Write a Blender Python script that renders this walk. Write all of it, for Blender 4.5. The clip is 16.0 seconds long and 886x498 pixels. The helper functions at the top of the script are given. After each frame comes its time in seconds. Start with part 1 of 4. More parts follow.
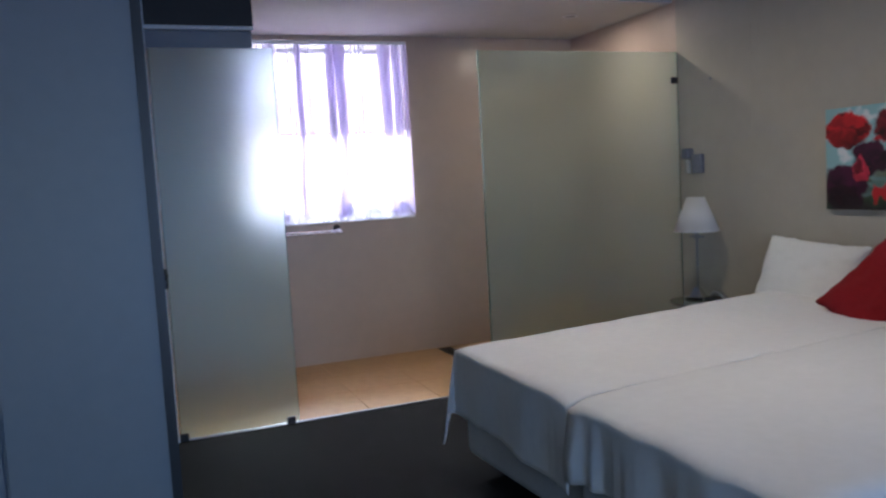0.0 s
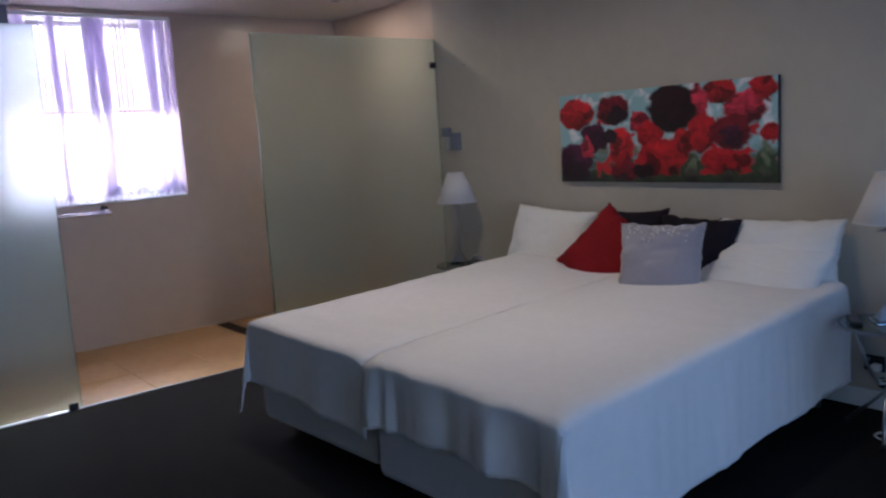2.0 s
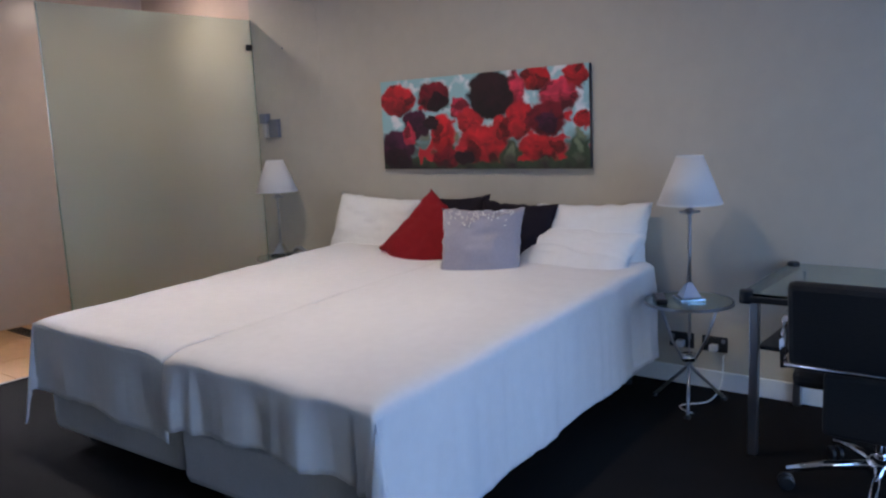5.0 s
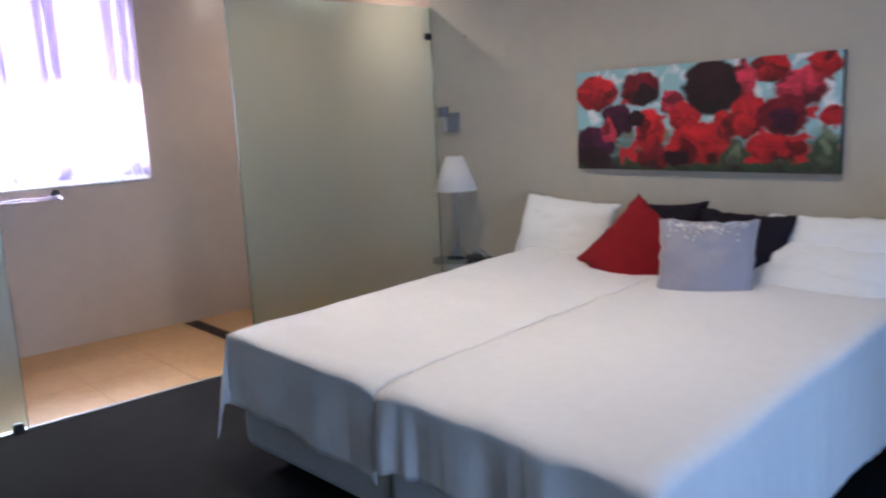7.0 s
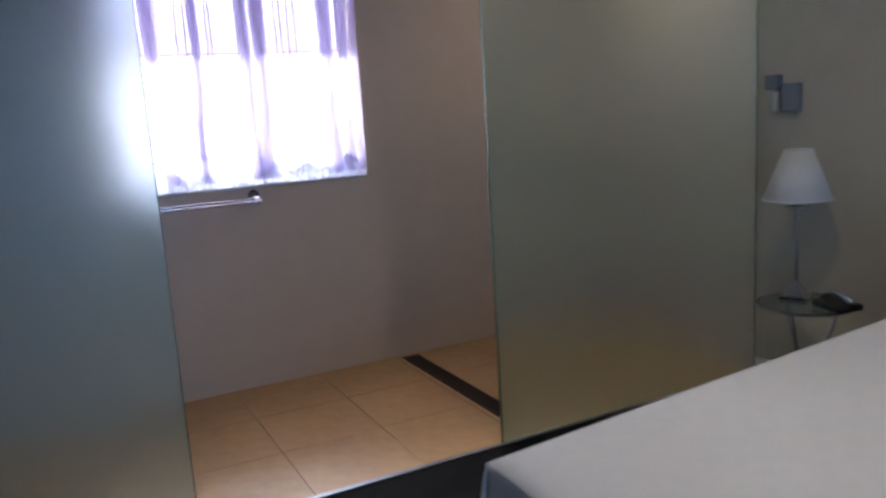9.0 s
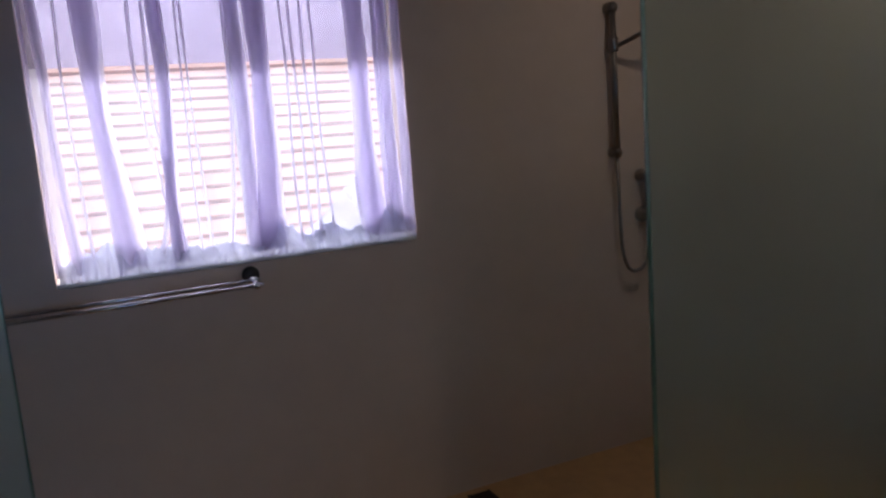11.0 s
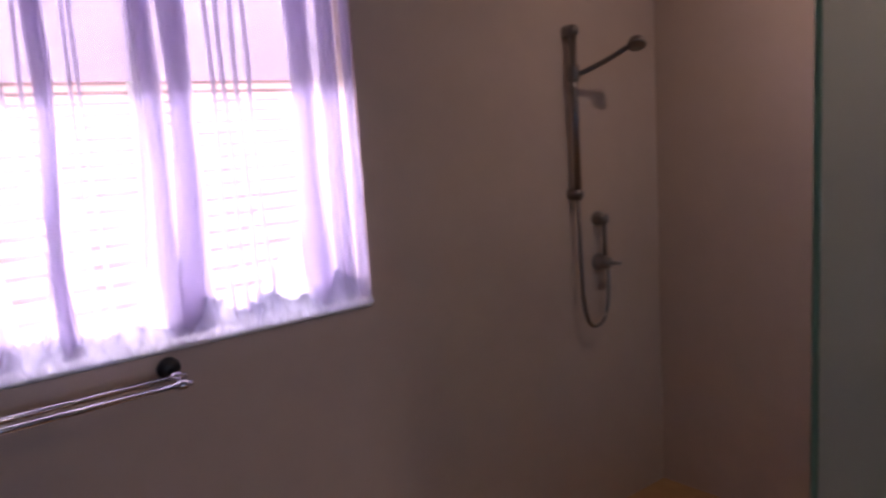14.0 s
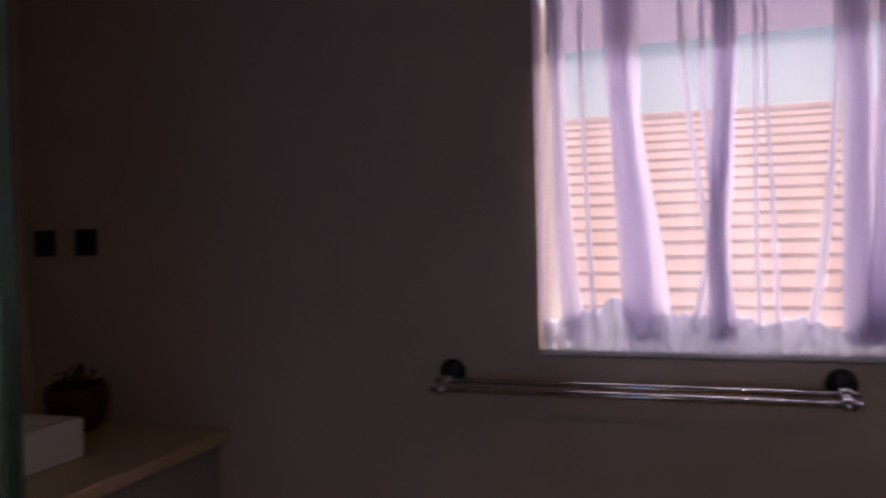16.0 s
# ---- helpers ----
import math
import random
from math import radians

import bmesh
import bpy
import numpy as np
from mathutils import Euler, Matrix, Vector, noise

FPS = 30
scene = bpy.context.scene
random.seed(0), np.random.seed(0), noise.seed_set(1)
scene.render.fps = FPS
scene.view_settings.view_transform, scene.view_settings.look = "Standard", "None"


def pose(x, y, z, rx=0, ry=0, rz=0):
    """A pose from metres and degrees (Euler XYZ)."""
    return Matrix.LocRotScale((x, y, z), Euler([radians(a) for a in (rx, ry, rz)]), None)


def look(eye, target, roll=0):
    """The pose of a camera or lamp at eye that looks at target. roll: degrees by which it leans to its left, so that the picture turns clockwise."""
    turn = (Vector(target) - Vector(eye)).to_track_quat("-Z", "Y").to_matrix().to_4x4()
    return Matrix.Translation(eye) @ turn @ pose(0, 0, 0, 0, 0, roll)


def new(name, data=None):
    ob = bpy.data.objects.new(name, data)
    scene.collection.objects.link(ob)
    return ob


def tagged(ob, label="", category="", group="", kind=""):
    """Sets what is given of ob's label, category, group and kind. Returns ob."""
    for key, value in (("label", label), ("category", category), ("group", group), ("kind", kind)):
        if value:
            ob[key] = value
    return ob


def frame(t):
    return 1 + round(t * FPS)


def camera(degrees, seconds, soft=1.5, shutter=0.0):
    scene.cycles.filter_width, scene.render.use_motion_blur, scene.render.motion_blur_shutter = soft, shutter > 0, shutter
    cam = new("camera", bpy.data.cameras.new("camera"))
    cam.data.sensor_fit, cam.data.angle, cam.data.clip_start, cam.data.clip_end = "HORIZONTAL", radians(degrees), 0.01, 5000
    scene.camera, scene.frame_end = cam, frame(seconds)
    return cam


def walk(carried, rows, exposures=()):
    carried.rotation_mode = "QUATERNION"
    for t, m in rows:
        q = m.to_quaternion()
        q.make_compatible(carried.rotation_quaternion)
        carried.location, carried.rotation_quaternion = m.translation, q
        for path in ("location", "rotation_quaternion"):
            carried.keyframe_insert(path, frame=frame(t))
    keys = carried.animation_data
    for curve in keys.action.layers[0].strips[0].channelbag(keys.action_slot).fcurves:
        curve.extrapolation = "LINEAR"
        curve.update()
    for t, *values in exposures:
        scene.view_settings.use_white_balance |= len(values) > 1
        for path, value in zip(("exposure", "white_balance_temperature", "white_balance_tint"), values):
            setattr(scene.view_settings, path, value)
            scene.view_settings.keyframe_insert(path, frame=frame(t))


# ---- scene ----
cam = camera(59.0, 16.0, soft=2.3, shutter=0.4)
PATH = [
    (0, look((2.368, 1.653, 1.271), (3.096, 3.508, 1.094), -3.2)),
    (0.5, look((2.251, 1.669, 1.253), (3.143, 3.449, 1.054), -3.2)),
    (1, look((2.182, 1.576, 1.272), (3.199, 3.282, 1.043), -3.3)),
    (1.5, look((2.132, 1.519, 1.296), (3.273, 3.14, 1.037), -3.0)),
    (2, look((2.111, 1.441, 1.326), (3.355, 2.981, 1.04), -3.5)),
    (2.5, look((2.143, 1.418, 1.294), (3.471, 2.887, 1.011), -3.3)),
    (3, look((2.184, 1.432, 1.267), (3.601, 2.814, 0.982), -3.2)),
    (3.5, look((2.221, 1.445, 1.244), (3.721, 2.736, 0.955), -3.2)),
    (6, look((2.243, 1.604, 1.268), (3.783, 2.84, 0.955), -2.6)),
    (6.5, look((2.197, 1.792, 1.329), (3.654, 3.12, 0.991), -2.4)),
    (7, look((2.301, 1.984, 1.333), (3.607, 3.461, 0.994), -2.8)),
    (7.5, look((2.446, 2.331, 1.317), (3.6, 3.929, 0.979), -2.7)),
    (8, look((2.569, 2.678, 1.304), (3.626, 4.342, 0.965), -3.0)),
    (8.5, look((2.685, 3.033, 1.283), (3.671, 4.741, 0.948), -2.9)),
    (9, look((2.809, 3.316, 1.333), (3.693, 5.073, 0.976), -3.6)),
    (9.2, look((2.831, 3.431, 1.358), (3.683, 5.203, 0.994), -3.9)),
    (11.3, look((3.251, 4.769, 1.436), (4.08, 6.562, 1.119), -4.3)),
    (11.5, look((3.209, 4.896, 1.46), (4.157, 6.626, 1.13), -3.8)),
    (12, look((3.067, 5.084, 1.549), (4.303, 6.611, 1.174), -2.6)),
    (12.5, look((2.97, 5.201, 1.538), (4.402, 6.552, 1.186), -2.1)),
    (13, look((2.972, 5.266, 1.534), (4.456, 6.563, 1.197), -2.1)),
    (13.5, look((3.013, 5.29, 1.524), (4.452, 6.641, 1.2), -2.4)),
    (14, look((3.086, 5.276, 1.491), (4.332, 6.81, 1.191), -3.6)),
    (14.5, look((3.217, 5.394, 1.404), (4.081, 7.182, 1.167), -4.0)),
    (15, look((3.297, 5.495, 1.284), (3.712, 7.448, 1.175), -4.7)),
    (15.2, look((3.281, 5.518, 1.262), (3.553, 7.498, 1.183), -4.3)),
    (15.5, look((3.395, 5.522, 1.245), (3.27, 7.518, 1.204), -4.0)),
    (16, look((3.475, 5.511, 1.252), (2.842, 7.408, 1.227), -1.4)),
]
EXPOSURES = [(0.0, 1.65, 6150, 8), (1.5, 1.55, 6300, 12), (3.5, 1.4, 6350, 15), (6.0, 2.7, 6450, 15), (7.0, 2.45, 6300, 12), (8.0, 1.7, 6100, 8), (9.0, 1.4, 6050, 8), (11.5, 0.1, 6700, 14), (13.0, 0.75, 7200, 38), (14.0, 0.75, 7100, 36), (15.0, -0.5, 7700, 30), (16.0, -0.35, 7900, 28)]
walk(cam, PATH, EXPOSURES)

# ---- world, sun and daylight ----
world = bpy.data.worlds.new("sky")
scene.world = world
world.use_nodes = True
wn = world.node_tree.nodes
sky = wn.new("ShaderNodeTexSky")
sky.sky_type = "NISHITA"
sky.sun_disc = False
sky.sun_elevation = radians(47)
sky.sun_rotation = radians(75)
world.node_tree.links.new(sky.outputs[0], wn["Background"].inputs[0])
wn["Background"].inputs[1].default_value = 0.15

sun = new("sun", bpy.data.lights.new("sun", "SUN"))
sun.data.energy, sun.data.angle, sun.data.color = 4.9, radians(0.5), (1.0, 0.95, 0.88)
sun.matrix_world = look((8, 2.1, 8.9), (0, 0, 0))

day = new("balcony_daylight", bpy.data.lights.new("balcony_daylight", "AREA"))
day.data.shape, day.data.size, day.data.size_y = "RECTANGLE", 2.1, 2.0
day.data.energy, day.data.color = 12.5, (0.08, 0.34, 1.0)
day.matrix_world = look((3.4, -0.93, 1.1), (3.4, 3.0, 1.0))

bday = new("bathroom_daylight", bpy.data.lights.new("bathroom_daylight", "AREA"))
bday.data.shape, bday.data.size, bday.data.size_y = "RECTANGLE", 1.12, 0.32
bday.data.energy, bday.data.color = 48.0, (0.82, 0.87, 1.0)
bday.matrix_world = look((3.73, 8.3, 2.27), (3.73, 6.2, 0.95))

lamp_spots = ((4.2, 3.55), (4.2, 4.7))
for lx, ly in lamp_spots:
    dl = new("downlight_glow", bpy.data.lights.new("downlight_glow", "AREA"))
    dl.data.shape, dl.data.size = "DISK", 0.14
    dl.data.energy, dl.data.color = 2.15, (1.0, 0.88, 0.74)
    dl.data.spread = radians(140)
    dl.matrix_world = look((lx, ly, 2.735), (lx, ly, 0))

shl = new("shower_light_glow", bpy.data.lights.new("shower_light_glow", "AREA"))
shl.data.shape, shl.data.size = "DISK", 0.07
shl.data.energy, shl.data.color = 1.7, (1.0, 0.88, 0.76)
shl.matrix_world = look((5.2, 6.3, 2.305), (5.2, 6.3, 0))

# ---- key planes of the plan ----
HX, WY, GY, LX = 5.695, 7.125, 5.84, 1.78   # head wall, window wall, glass line, bathroom side wall
SX, SY = -0.6, -0.9                          # far side and balcony side of the bedroom
CEIL, BCEIL = 2.75, 2.315
JX = 2.33                                    # end of the bedroom's inner wall at the door jamb


# ---- materials ----
def mat(name, col, rough=0.6, metal=0.0, var=0.12, scale=6.0, bump=0.0, bscale=60.0, coat=0.0, spec=0.5, sheen=0.0):
    """Principled surface with two scales of colour variation, and a fine relief."""
    m = bpy.data.materials.new(name)
    m.use_nodes = True
    nt = m.node_tree
    b = nt.nodes["Principled BSDF"]
    b.inputs["Roughness"].default_value = rough
    b.inputs["Metallic"].default_value = metal
    b.inputs["Specular IOR Level"].default_value = spec
    b.inputs["Coat Weight"].default_value = coat
    b.inputs["Sheen Weight"].default_value = sheen
    co = nt.nodes.new("ShaderNodeTexCoord")
    n1 = nt.nodes.new("ShaderNodeTexNoise")
    n1.inputs["Scale"].default_value, n1.inputs["Detail"].default_value = scale * 0.35, 3
    n2 = nt.nodes.new("ShaderNodeTexNoise")
    n2.inputs["Scale"].default_value, n2.inputs["Detail"].default_value = scale * 6, 4
    for n in (n1, n2):
        nt.links.new(co.outputs["Object"], n.inputs["Vector"])
    add = nt.nodes.new("ShaderNodeMath")
    nt.links.new(n1.outputs[0], add.inputs[0])
    nt.links.new(n2.outputs[0], add.inputs[1])
    rm = nt.nodes.new("ShaderNodeMapRange")
    rm.inputs[1].default_value, rm.inputs[2].default_value = 0.6, 1.4
    rm.inputs[3].default_value, rm.inputs[4].default_value = 1 - var, 1 + var
    nt.links.new(add.outputs[0], rm.inputs[0])
    mx = nt.nodes.new("ShaderNodeVectorMath")
    mx.operation = "SCALE"
    mx.inputs[0].default_value = col
    nt.links.new(rm.outputs[0], mx.inputs["Scale"])
    nt.links.new(mx.outputs[0], b.inputs["Base Color"])
    if bump:
        n3 = nt.nodes.new("ShaderNodeTexNoise")
        n3.inputs["Scale"].default_value, n3.inputs["Detail"].default_value = bscale, 4
        nt.links.new(co.outputs["Object"], n3.inputs["Vector"])
        bp = nt.nodes.new("ShaderNodeBump")
        bp.inputs["Strength"].default_value, bp.inputs["Distance"].default_value = bump, 0.01
        nt.links.new(n3.outputs[0], bp.inputs["Height"])
        nt.links.new(bp.outputs[0], b.inputs["Normal"])
    return m


def glassy(name, col, rough, ior=1.45):
    m = bpy.data.materials.new(name)
    m.use_nodes = True
    b = m.node_tree.nodes["Principled BSDF"]
    b.inputs["Base Color"].default_value = (*col, 1)
    b.inputs["Transmission Weight"].default_value = 1.0
    b.inputs["Roughness"].default_value = rough
    b.inputs["IOR"].default_value = ior
    return m


def sheer(name, col, clear, glow=0.6):
    """Woven cloth: part clear between the threads, part scattering light through, part matt."""
    m = bpy.data.materials.new(name)
    m.use_nodes = True
    nt = m.node_tree
    out = nt.nodes["Material Output"]
    d, t, c = nt.nodes.new("ShaderNodeBsdfDiffuse"), nt.nodes.new("ShaderNodeBsdfTranslucent"), nt.nodes.new("ShaderNodeBsdfTransparent")
    d.inputs[0].default_value = t.inputs[0].default_value = (*col, 1)
    a, e = nt.nodes.new("ShaderNodeMixShader"), nt.nodes.new("ShaderNodeMixShader")
    a.inputs[0].default_value, e.inputs[0].default_value = glow, clear
    nt.links.new(d.outputs[0], a.inputs[1])
    nt.links.new(t.outputs[0], a.inputs[2])
    nt.links.new(a.outputs[0], e.inputs[1])
    nt.links.new(c.outputs[0], e.inputs[2])
    nt.links.new(e.outputs[0], out.inputs[0])
    return m


M_WALL = mat("beige_wall_paint", (0.48, 0.435, 0.36), 0.7, var=0.05, scale=2, bump=0.06, bscale=140)
M_BATH = mat("pale_bathroom_wall", (0.58, 0.458, 0.375), 0.3, var=0.05, scale=2, bump=0.05, bscale=60)
M_CEIL = mat("ceiling_paint", (0.62, 0.6, 0.55), 0.8, var=0.04, scale=2)
M_CARPET = mat("dark_carpet", (0.009, 0.0075, 0.007), 0.95, var=0.35, scale=30, bump=0.7, bscale=420, spec=0.2)
M_TILE = mat("tan_floor_tile", (0.52, 0.30, 0.13), 0.42, var=0.14, scale=3, bump=0.05, bscale=50)
M_GROUT = mat("tan_grout", (0.45, 0.31, 0.16), 0.85, var=0.1, scale=10)
M_TRIM = mat("white_gloss_trim", (0.75, 0.75, 0.74), 0.35, var=0.04)
M_SHEET = mat("white_cotton", (0.8, 0.78, 0.77), 0.85, var=0.04, scale=4, bump=0.12, bscale=260, sheen=0.2)
M_PILLOW = mat("white_pillow_cotton", (0.82, 0.81, 0.8), 0.85, var=0.03, scale=5, bump=0.18, bscale=22, sheen=0.2)
M_BASE = mat("pale_bed_base_fabric", (0.55, 0.54, 0.55), 0.9, var=0.08, scale=20, bump=0.3, bscale=500)
M_RED = mat("red_cushion_fabric", (0.24, 0.005, 0.010), 0.8, var=0.15, scale=12, bump=0.3, bscale=300, spec=0.25)
M_BLACK = mat("black_cushion_fabric", (0.01, 0.007, 0.013), 0.8, var=0.2, scale=12, bump=0.3, bscale=260, spec=0.2)
M_SILVER = mat("silver_grey_satin", (0.29, 0.275, 0.325), 0.5, var=0.1, scale=14, bump=0.15, bscale=400, sheen=0.4)
M_SEQUIN = mat("silver_sequin", (0.7, 0.68, 0.66), 0.38, 1.0, var=0.1)
M_CHROME = mat("polished_chrome", (0.72, 0.72, 0.74), 0.08, 1.0, var=0.04, scale=8)
M_STEEL = mat("brushed_steel", (0.42, 0.42, 0.44), 0.32, 1.0, var=0.08, scale=12)
M_BRONZE = mat("shower_metal", (0.30, 0.27, 0.25), 0.28, 1.0, var=0.1, scale=20)
M_SHADE = sheer("white_lampshade_cloth", (0.85, 0.83, 0.82), 0.0, 0.35)
M_PLASTIC = mat("black_plastic", (0.012, 0.012, 0.014), 0.4, var=0.15, scale=20)
M_LEATHER = mat("black_leather", (0.01, 0.009, 0.01), 0.5, var=0.2, scale=16, bump=0.25, bscale=160)
M_PANEL = mat("pale_grey_door_laminate", (0.21, 0.23, 0.26), 0.42, var=0.05, scale=3, bump=0.03, bscale=80)
M_DARKTRIM = mat("black_edge_trim", (0.01, 0.011, 0.016), 0.4, var=0.1)
# Shadow under the bulkhead, put into the overhead box's colour.
M_BOXSHADE = mat("shadowed_box_brown", (0.025, 0.019, 0.016), 0.5, var=0.2, scale=9)
M_GREY = mat("grey_metal_plate", (0.2, 0.21, 0.25), 0.45, 0.3, var=0.1)
M_HANDSET = mat("pale_grey_handset", (0.4, 0.39, 0.36), 0.5, var=0.06)
M_DRAIN = mat("dark_drain_grate", (0.03, 0.018, 0.014), 0.45, 0.4, var=0.2, scale=30)
M_STONE = mat("tan_stone_bench", (0.55, 0.4, 0.26), 0.35, var=0.14, scale=14, bump=0.03)
M_CERAMIC = mat("white_ceramic", (0.78, 0.76, 0.73), 0.12, var=0.03, coat=0.4)
M_CUPBOARD = mat("grey_vanity_cupboard", (0.3, 0.29, 0.3), 0.5, var=0.08)
M_POT = mat("dark_red_glaze", (0.06, 0.008, 0.006), 0.35, var=0.3, scale=20)
M_LEAF = mat("dried_red_leaf", (0.07, 0.012, 0.01), 0.7, var=0.4, scale=30)
M_ALU = mat("white_aluminium_frame", (0.7, 0.7, 0.7), 0.4, 0.1, var=0.04)
M_ROOF = mat("terracotta_roof_tile", (0.78, 0.48, 0.43), 0.75, var=0.2, scale=4, bump=0.3, bscale=30)
M_BRICK = mat("pale_render", (0.5, 0.42, 0.36), 0.85, var=0.12, scale=4)
M_GROUND = mat("paved_ground", (0.2, 0.19, 0.17), 0.9, var=0.2, scale=1)
M_CANVASEDGE = mat("dark_canvas_edge", (0.03, 0.025, 0.025), 0.8, var=0.2)
M_FROST = glassy("frosted_glass", (0.74, 0.90, 0.865), 0.42, 1.3)
M_FROST.node_tree.nodes["Principled BSDF"].inputs["Transmission Weight"].default_value = 0.975
M_GREEN = glassy("green_glass_edge", (0.25, 0.5, 0.42), 0.2, 1.5)
M_PANE = glassy("clear_pane", (0.97, 0.99, 0.98), 0.0, 1.45)
M_TABLEGLASS = glassy("table_glass", (0.6, 0.72, 0.7), 0.03, 1.45)
M_VOILE = sheer("white_voile", (0.86, 0.84, 0.9), 0.76, 0.72)
M_FOLD = sheer("gathered_voile", (0.86, 0.82, 0.93), 0.32, 0.74)
M_BLIND = sheer("pale_roller_blind", (0.22, 0.185, 0.25), 0.02, 0.6)
M_HEAP = sheer("crumpled_voile", (0.74, 0.74, 0.84), 0.12, 0.5)
M_MIRROR = mat("mirror_silver", (0.82, 0.86, 0.84), 0.02, 1.0, var=0.0)


# ---- building helpers ----
def finish(bm, name, material, smooth=False):
    me = bpy.data.meshes.new(name)
    bmesh.ops.recalc_face_normals(bm, faces=bm.faces)
    bm.to_mesh(me)
    bm.free()
    for m in (material if isinstance(material, (list, tuple)) else [material]):
        me.materials.append(m)
    if smooth:
        me.shade_smooth()
    return me


def structure(name, bm, material):
    return tagged(new(name, finish(bm, name, material)), kind="structure")


def thing(name, label, category, at=(0, 0, 0), rz=0, group=""):
    ob = new(name)
    ob.matrix_basis = pose(*at, 0, 0, rz)
    ob.empty_display_size = 0.1
    return tagged(ob, label, category, group)


def part(name, bm, material, parent, label="", smooth=False):
    ob = new(name, finish(bm, name, material, smooth))
    ob.parent = parent
    return tagged(ob, label) if label else ob


def solid(name, bm, material, label, category, at=(0, 0, 0), rot=(0, 0, 0), group="", smooth=False):
    ob = new(name, finish(bm, name, material, smooth))
    ob.matrix_basis = pose(*at, *rot)
    return tagged(ob, label, category, group)


def block(bm, a, b, bevel=0.0, m=None, seg=2):
    """A box between the corners a and b, with rounded edges, under the pose m."""
    a, b = Vector(a), Vector(b)
    r = bmesh.ops.create_cube(bm, size=1, matrix=Matrix.Translation((a + b) / 2) @ Matrix.Diagonal((*(b - a), 1)))
    vs = r["verts"]
    if bevel:
        es = list({e for v in vs for e in v.link_edges})
        out = bmesh.ops.bevel(bm, geom=es, offset=bevel, segments=seg, affect="EDGES", profile=0.5)
        vs = list({v for f in out["faces"] for v in f.verts} | {v for v in vs if v.is_valid})
    if m is not None:
        bmesh.ops.transform(bm, matrix=m, verts=vs)
    return bm


def B(*boxes, bevel=0.0, m=None):
    bm = bmesh.new()
    for a, b in boxes:
        block(bm, a, b, bevel, m)
    return bm


def rings(bm, profile, n=24, m=None, caps=True):
    """A turned shape from a profile of (radius, height)."""
    loops = []
    for r, z in profile:
        loops.append([bm.verts.new((m or Matrix()) @ Vector((r * math.cos(2 * math.pi * k / n), r * math.sin(2 * math.pi * k / n), z))) for k in range(n)])
    for p, q in zip(loops, loops[1:]):
        for k in range(n):
            bm.faces.new((p[k], p[(k + 1) % n], q[(k + 1) % n], q[k]))
    if caps:
        bm.faces.new(loops[0][::-1])
        bm.faces.new(loops[-1])
    return bm


def tube(bm, pts, r, n=10, taper=1.0):
    """A round bar along points."""
    pts = [Vector(p) for p in pts]
    loops = []
    for i, p in enumerate(pts):
        d = (pts[min(i + 1, len(pts) - 1)] - pts[max(i - 1, 0)]).normalized()
        s = d.cross(Vector((0, 0, 1)) if abs(d.z) < 0.9 else Vector((1, 0, 0))).normalized()
        u = s.cross(d)
        rr = r * (1 + (taper - 1) * i / max(1, len(pts) - 1))
        loops.append([bm.verts.new(p + rr * (math.cos(2 * math.pi * k / n) * s + math.sin(2 * math.pi * k / n) * u)) for k in range(n)])
    for p, q in zip(loops, loops[1:]):
        for k in range(n):
            bm.faces.new((p[k], p[(k + 1) % n], q[(k + 1) % n], q[k]))
    bm.faces.new(loops[0][::-1])
    bm.faces.new(loops[-1])
    return bm


def arc(p0, p1, p2, n=12):
    """Points of a smooth bend from p0 to p2, drawn towards p1."""
    p0, p1, p2 = Vector(p0), Vector(p1), Vector(p2)
    return [(1 - t) ** 2 * p0 + 2 * t * (1 - t) * p1 + t * t * p2 for t in (k / n for k in range(n + 1))]


def sheetmesh(fn, nu, nv):
    """A surface fn(u, v) on a grid of nu by nv cells."""
    bm = bmesh.new()
    g = [[bm.verts.new(fn(i / nu, j / nv)) for j in range(nv + 1)] for i in range(nu + 1)]
    for i in range(nu):
        for j in range(nv):
            bm.faces.new((g[i][j], g[i + 1][j], g[i + 1][j + 1], g[i][j + 1]))
    return bm


def thicken(ob, t):
    md = ob.modifiers.new("thickness", "SOLIDIFY")
    md.thickness, md.offset = t, 0
    return ob


# ---- setting ----
structure("floor", B(((SX, SY, -0.12), (HX, GY, 0.0))), M_CARPET)
floor_bath = structure("floor_bathroom", B(((LX, GY, -0.12), (HX, WY, -0.004))), M_GROUT)
structure("wall_head", B(((HX, SY, -0.12), (HX + 0.15, GY, CEIL))), M_WALL)
structure("wall_head_bathroom", B(((HX, GY, -0.12), (HX + 0.15, WY + 0.15, CEIL))), M_BATH)
W0, W1, WB, WT = 3.145, 4.312, 1.003, 2.285
structure("wall_window", B(((LX - 0.15, WY, -0.12), (W0, WY + 0.15, CEIL)), ((W1, WY, -0.12), (HX, WY + 0.15, CEIL)),
                           ((W0, WY, -0.12), (W1, WY + 0.15, WB)), ((W0, WY, WT), (W1, WY + 0.15, CEIL))), M_BATH)
structure("wall_bathroom_side", B(((LX - 0.15, GY + 0.06, -0.12), (LX, WY, CEIL))), M_BATH)
structure("wall_north", B(((SX, GY, -0.12), (JX, GY + 0.06, CEIL))), M_WALL)
structure("wall_far", B(((SX - 0.15, SY, -0.12), (SX, GY + 0.15, CEIL))), M_WALL)
O0, O1, OT = 0.75, 4.55, 2.15
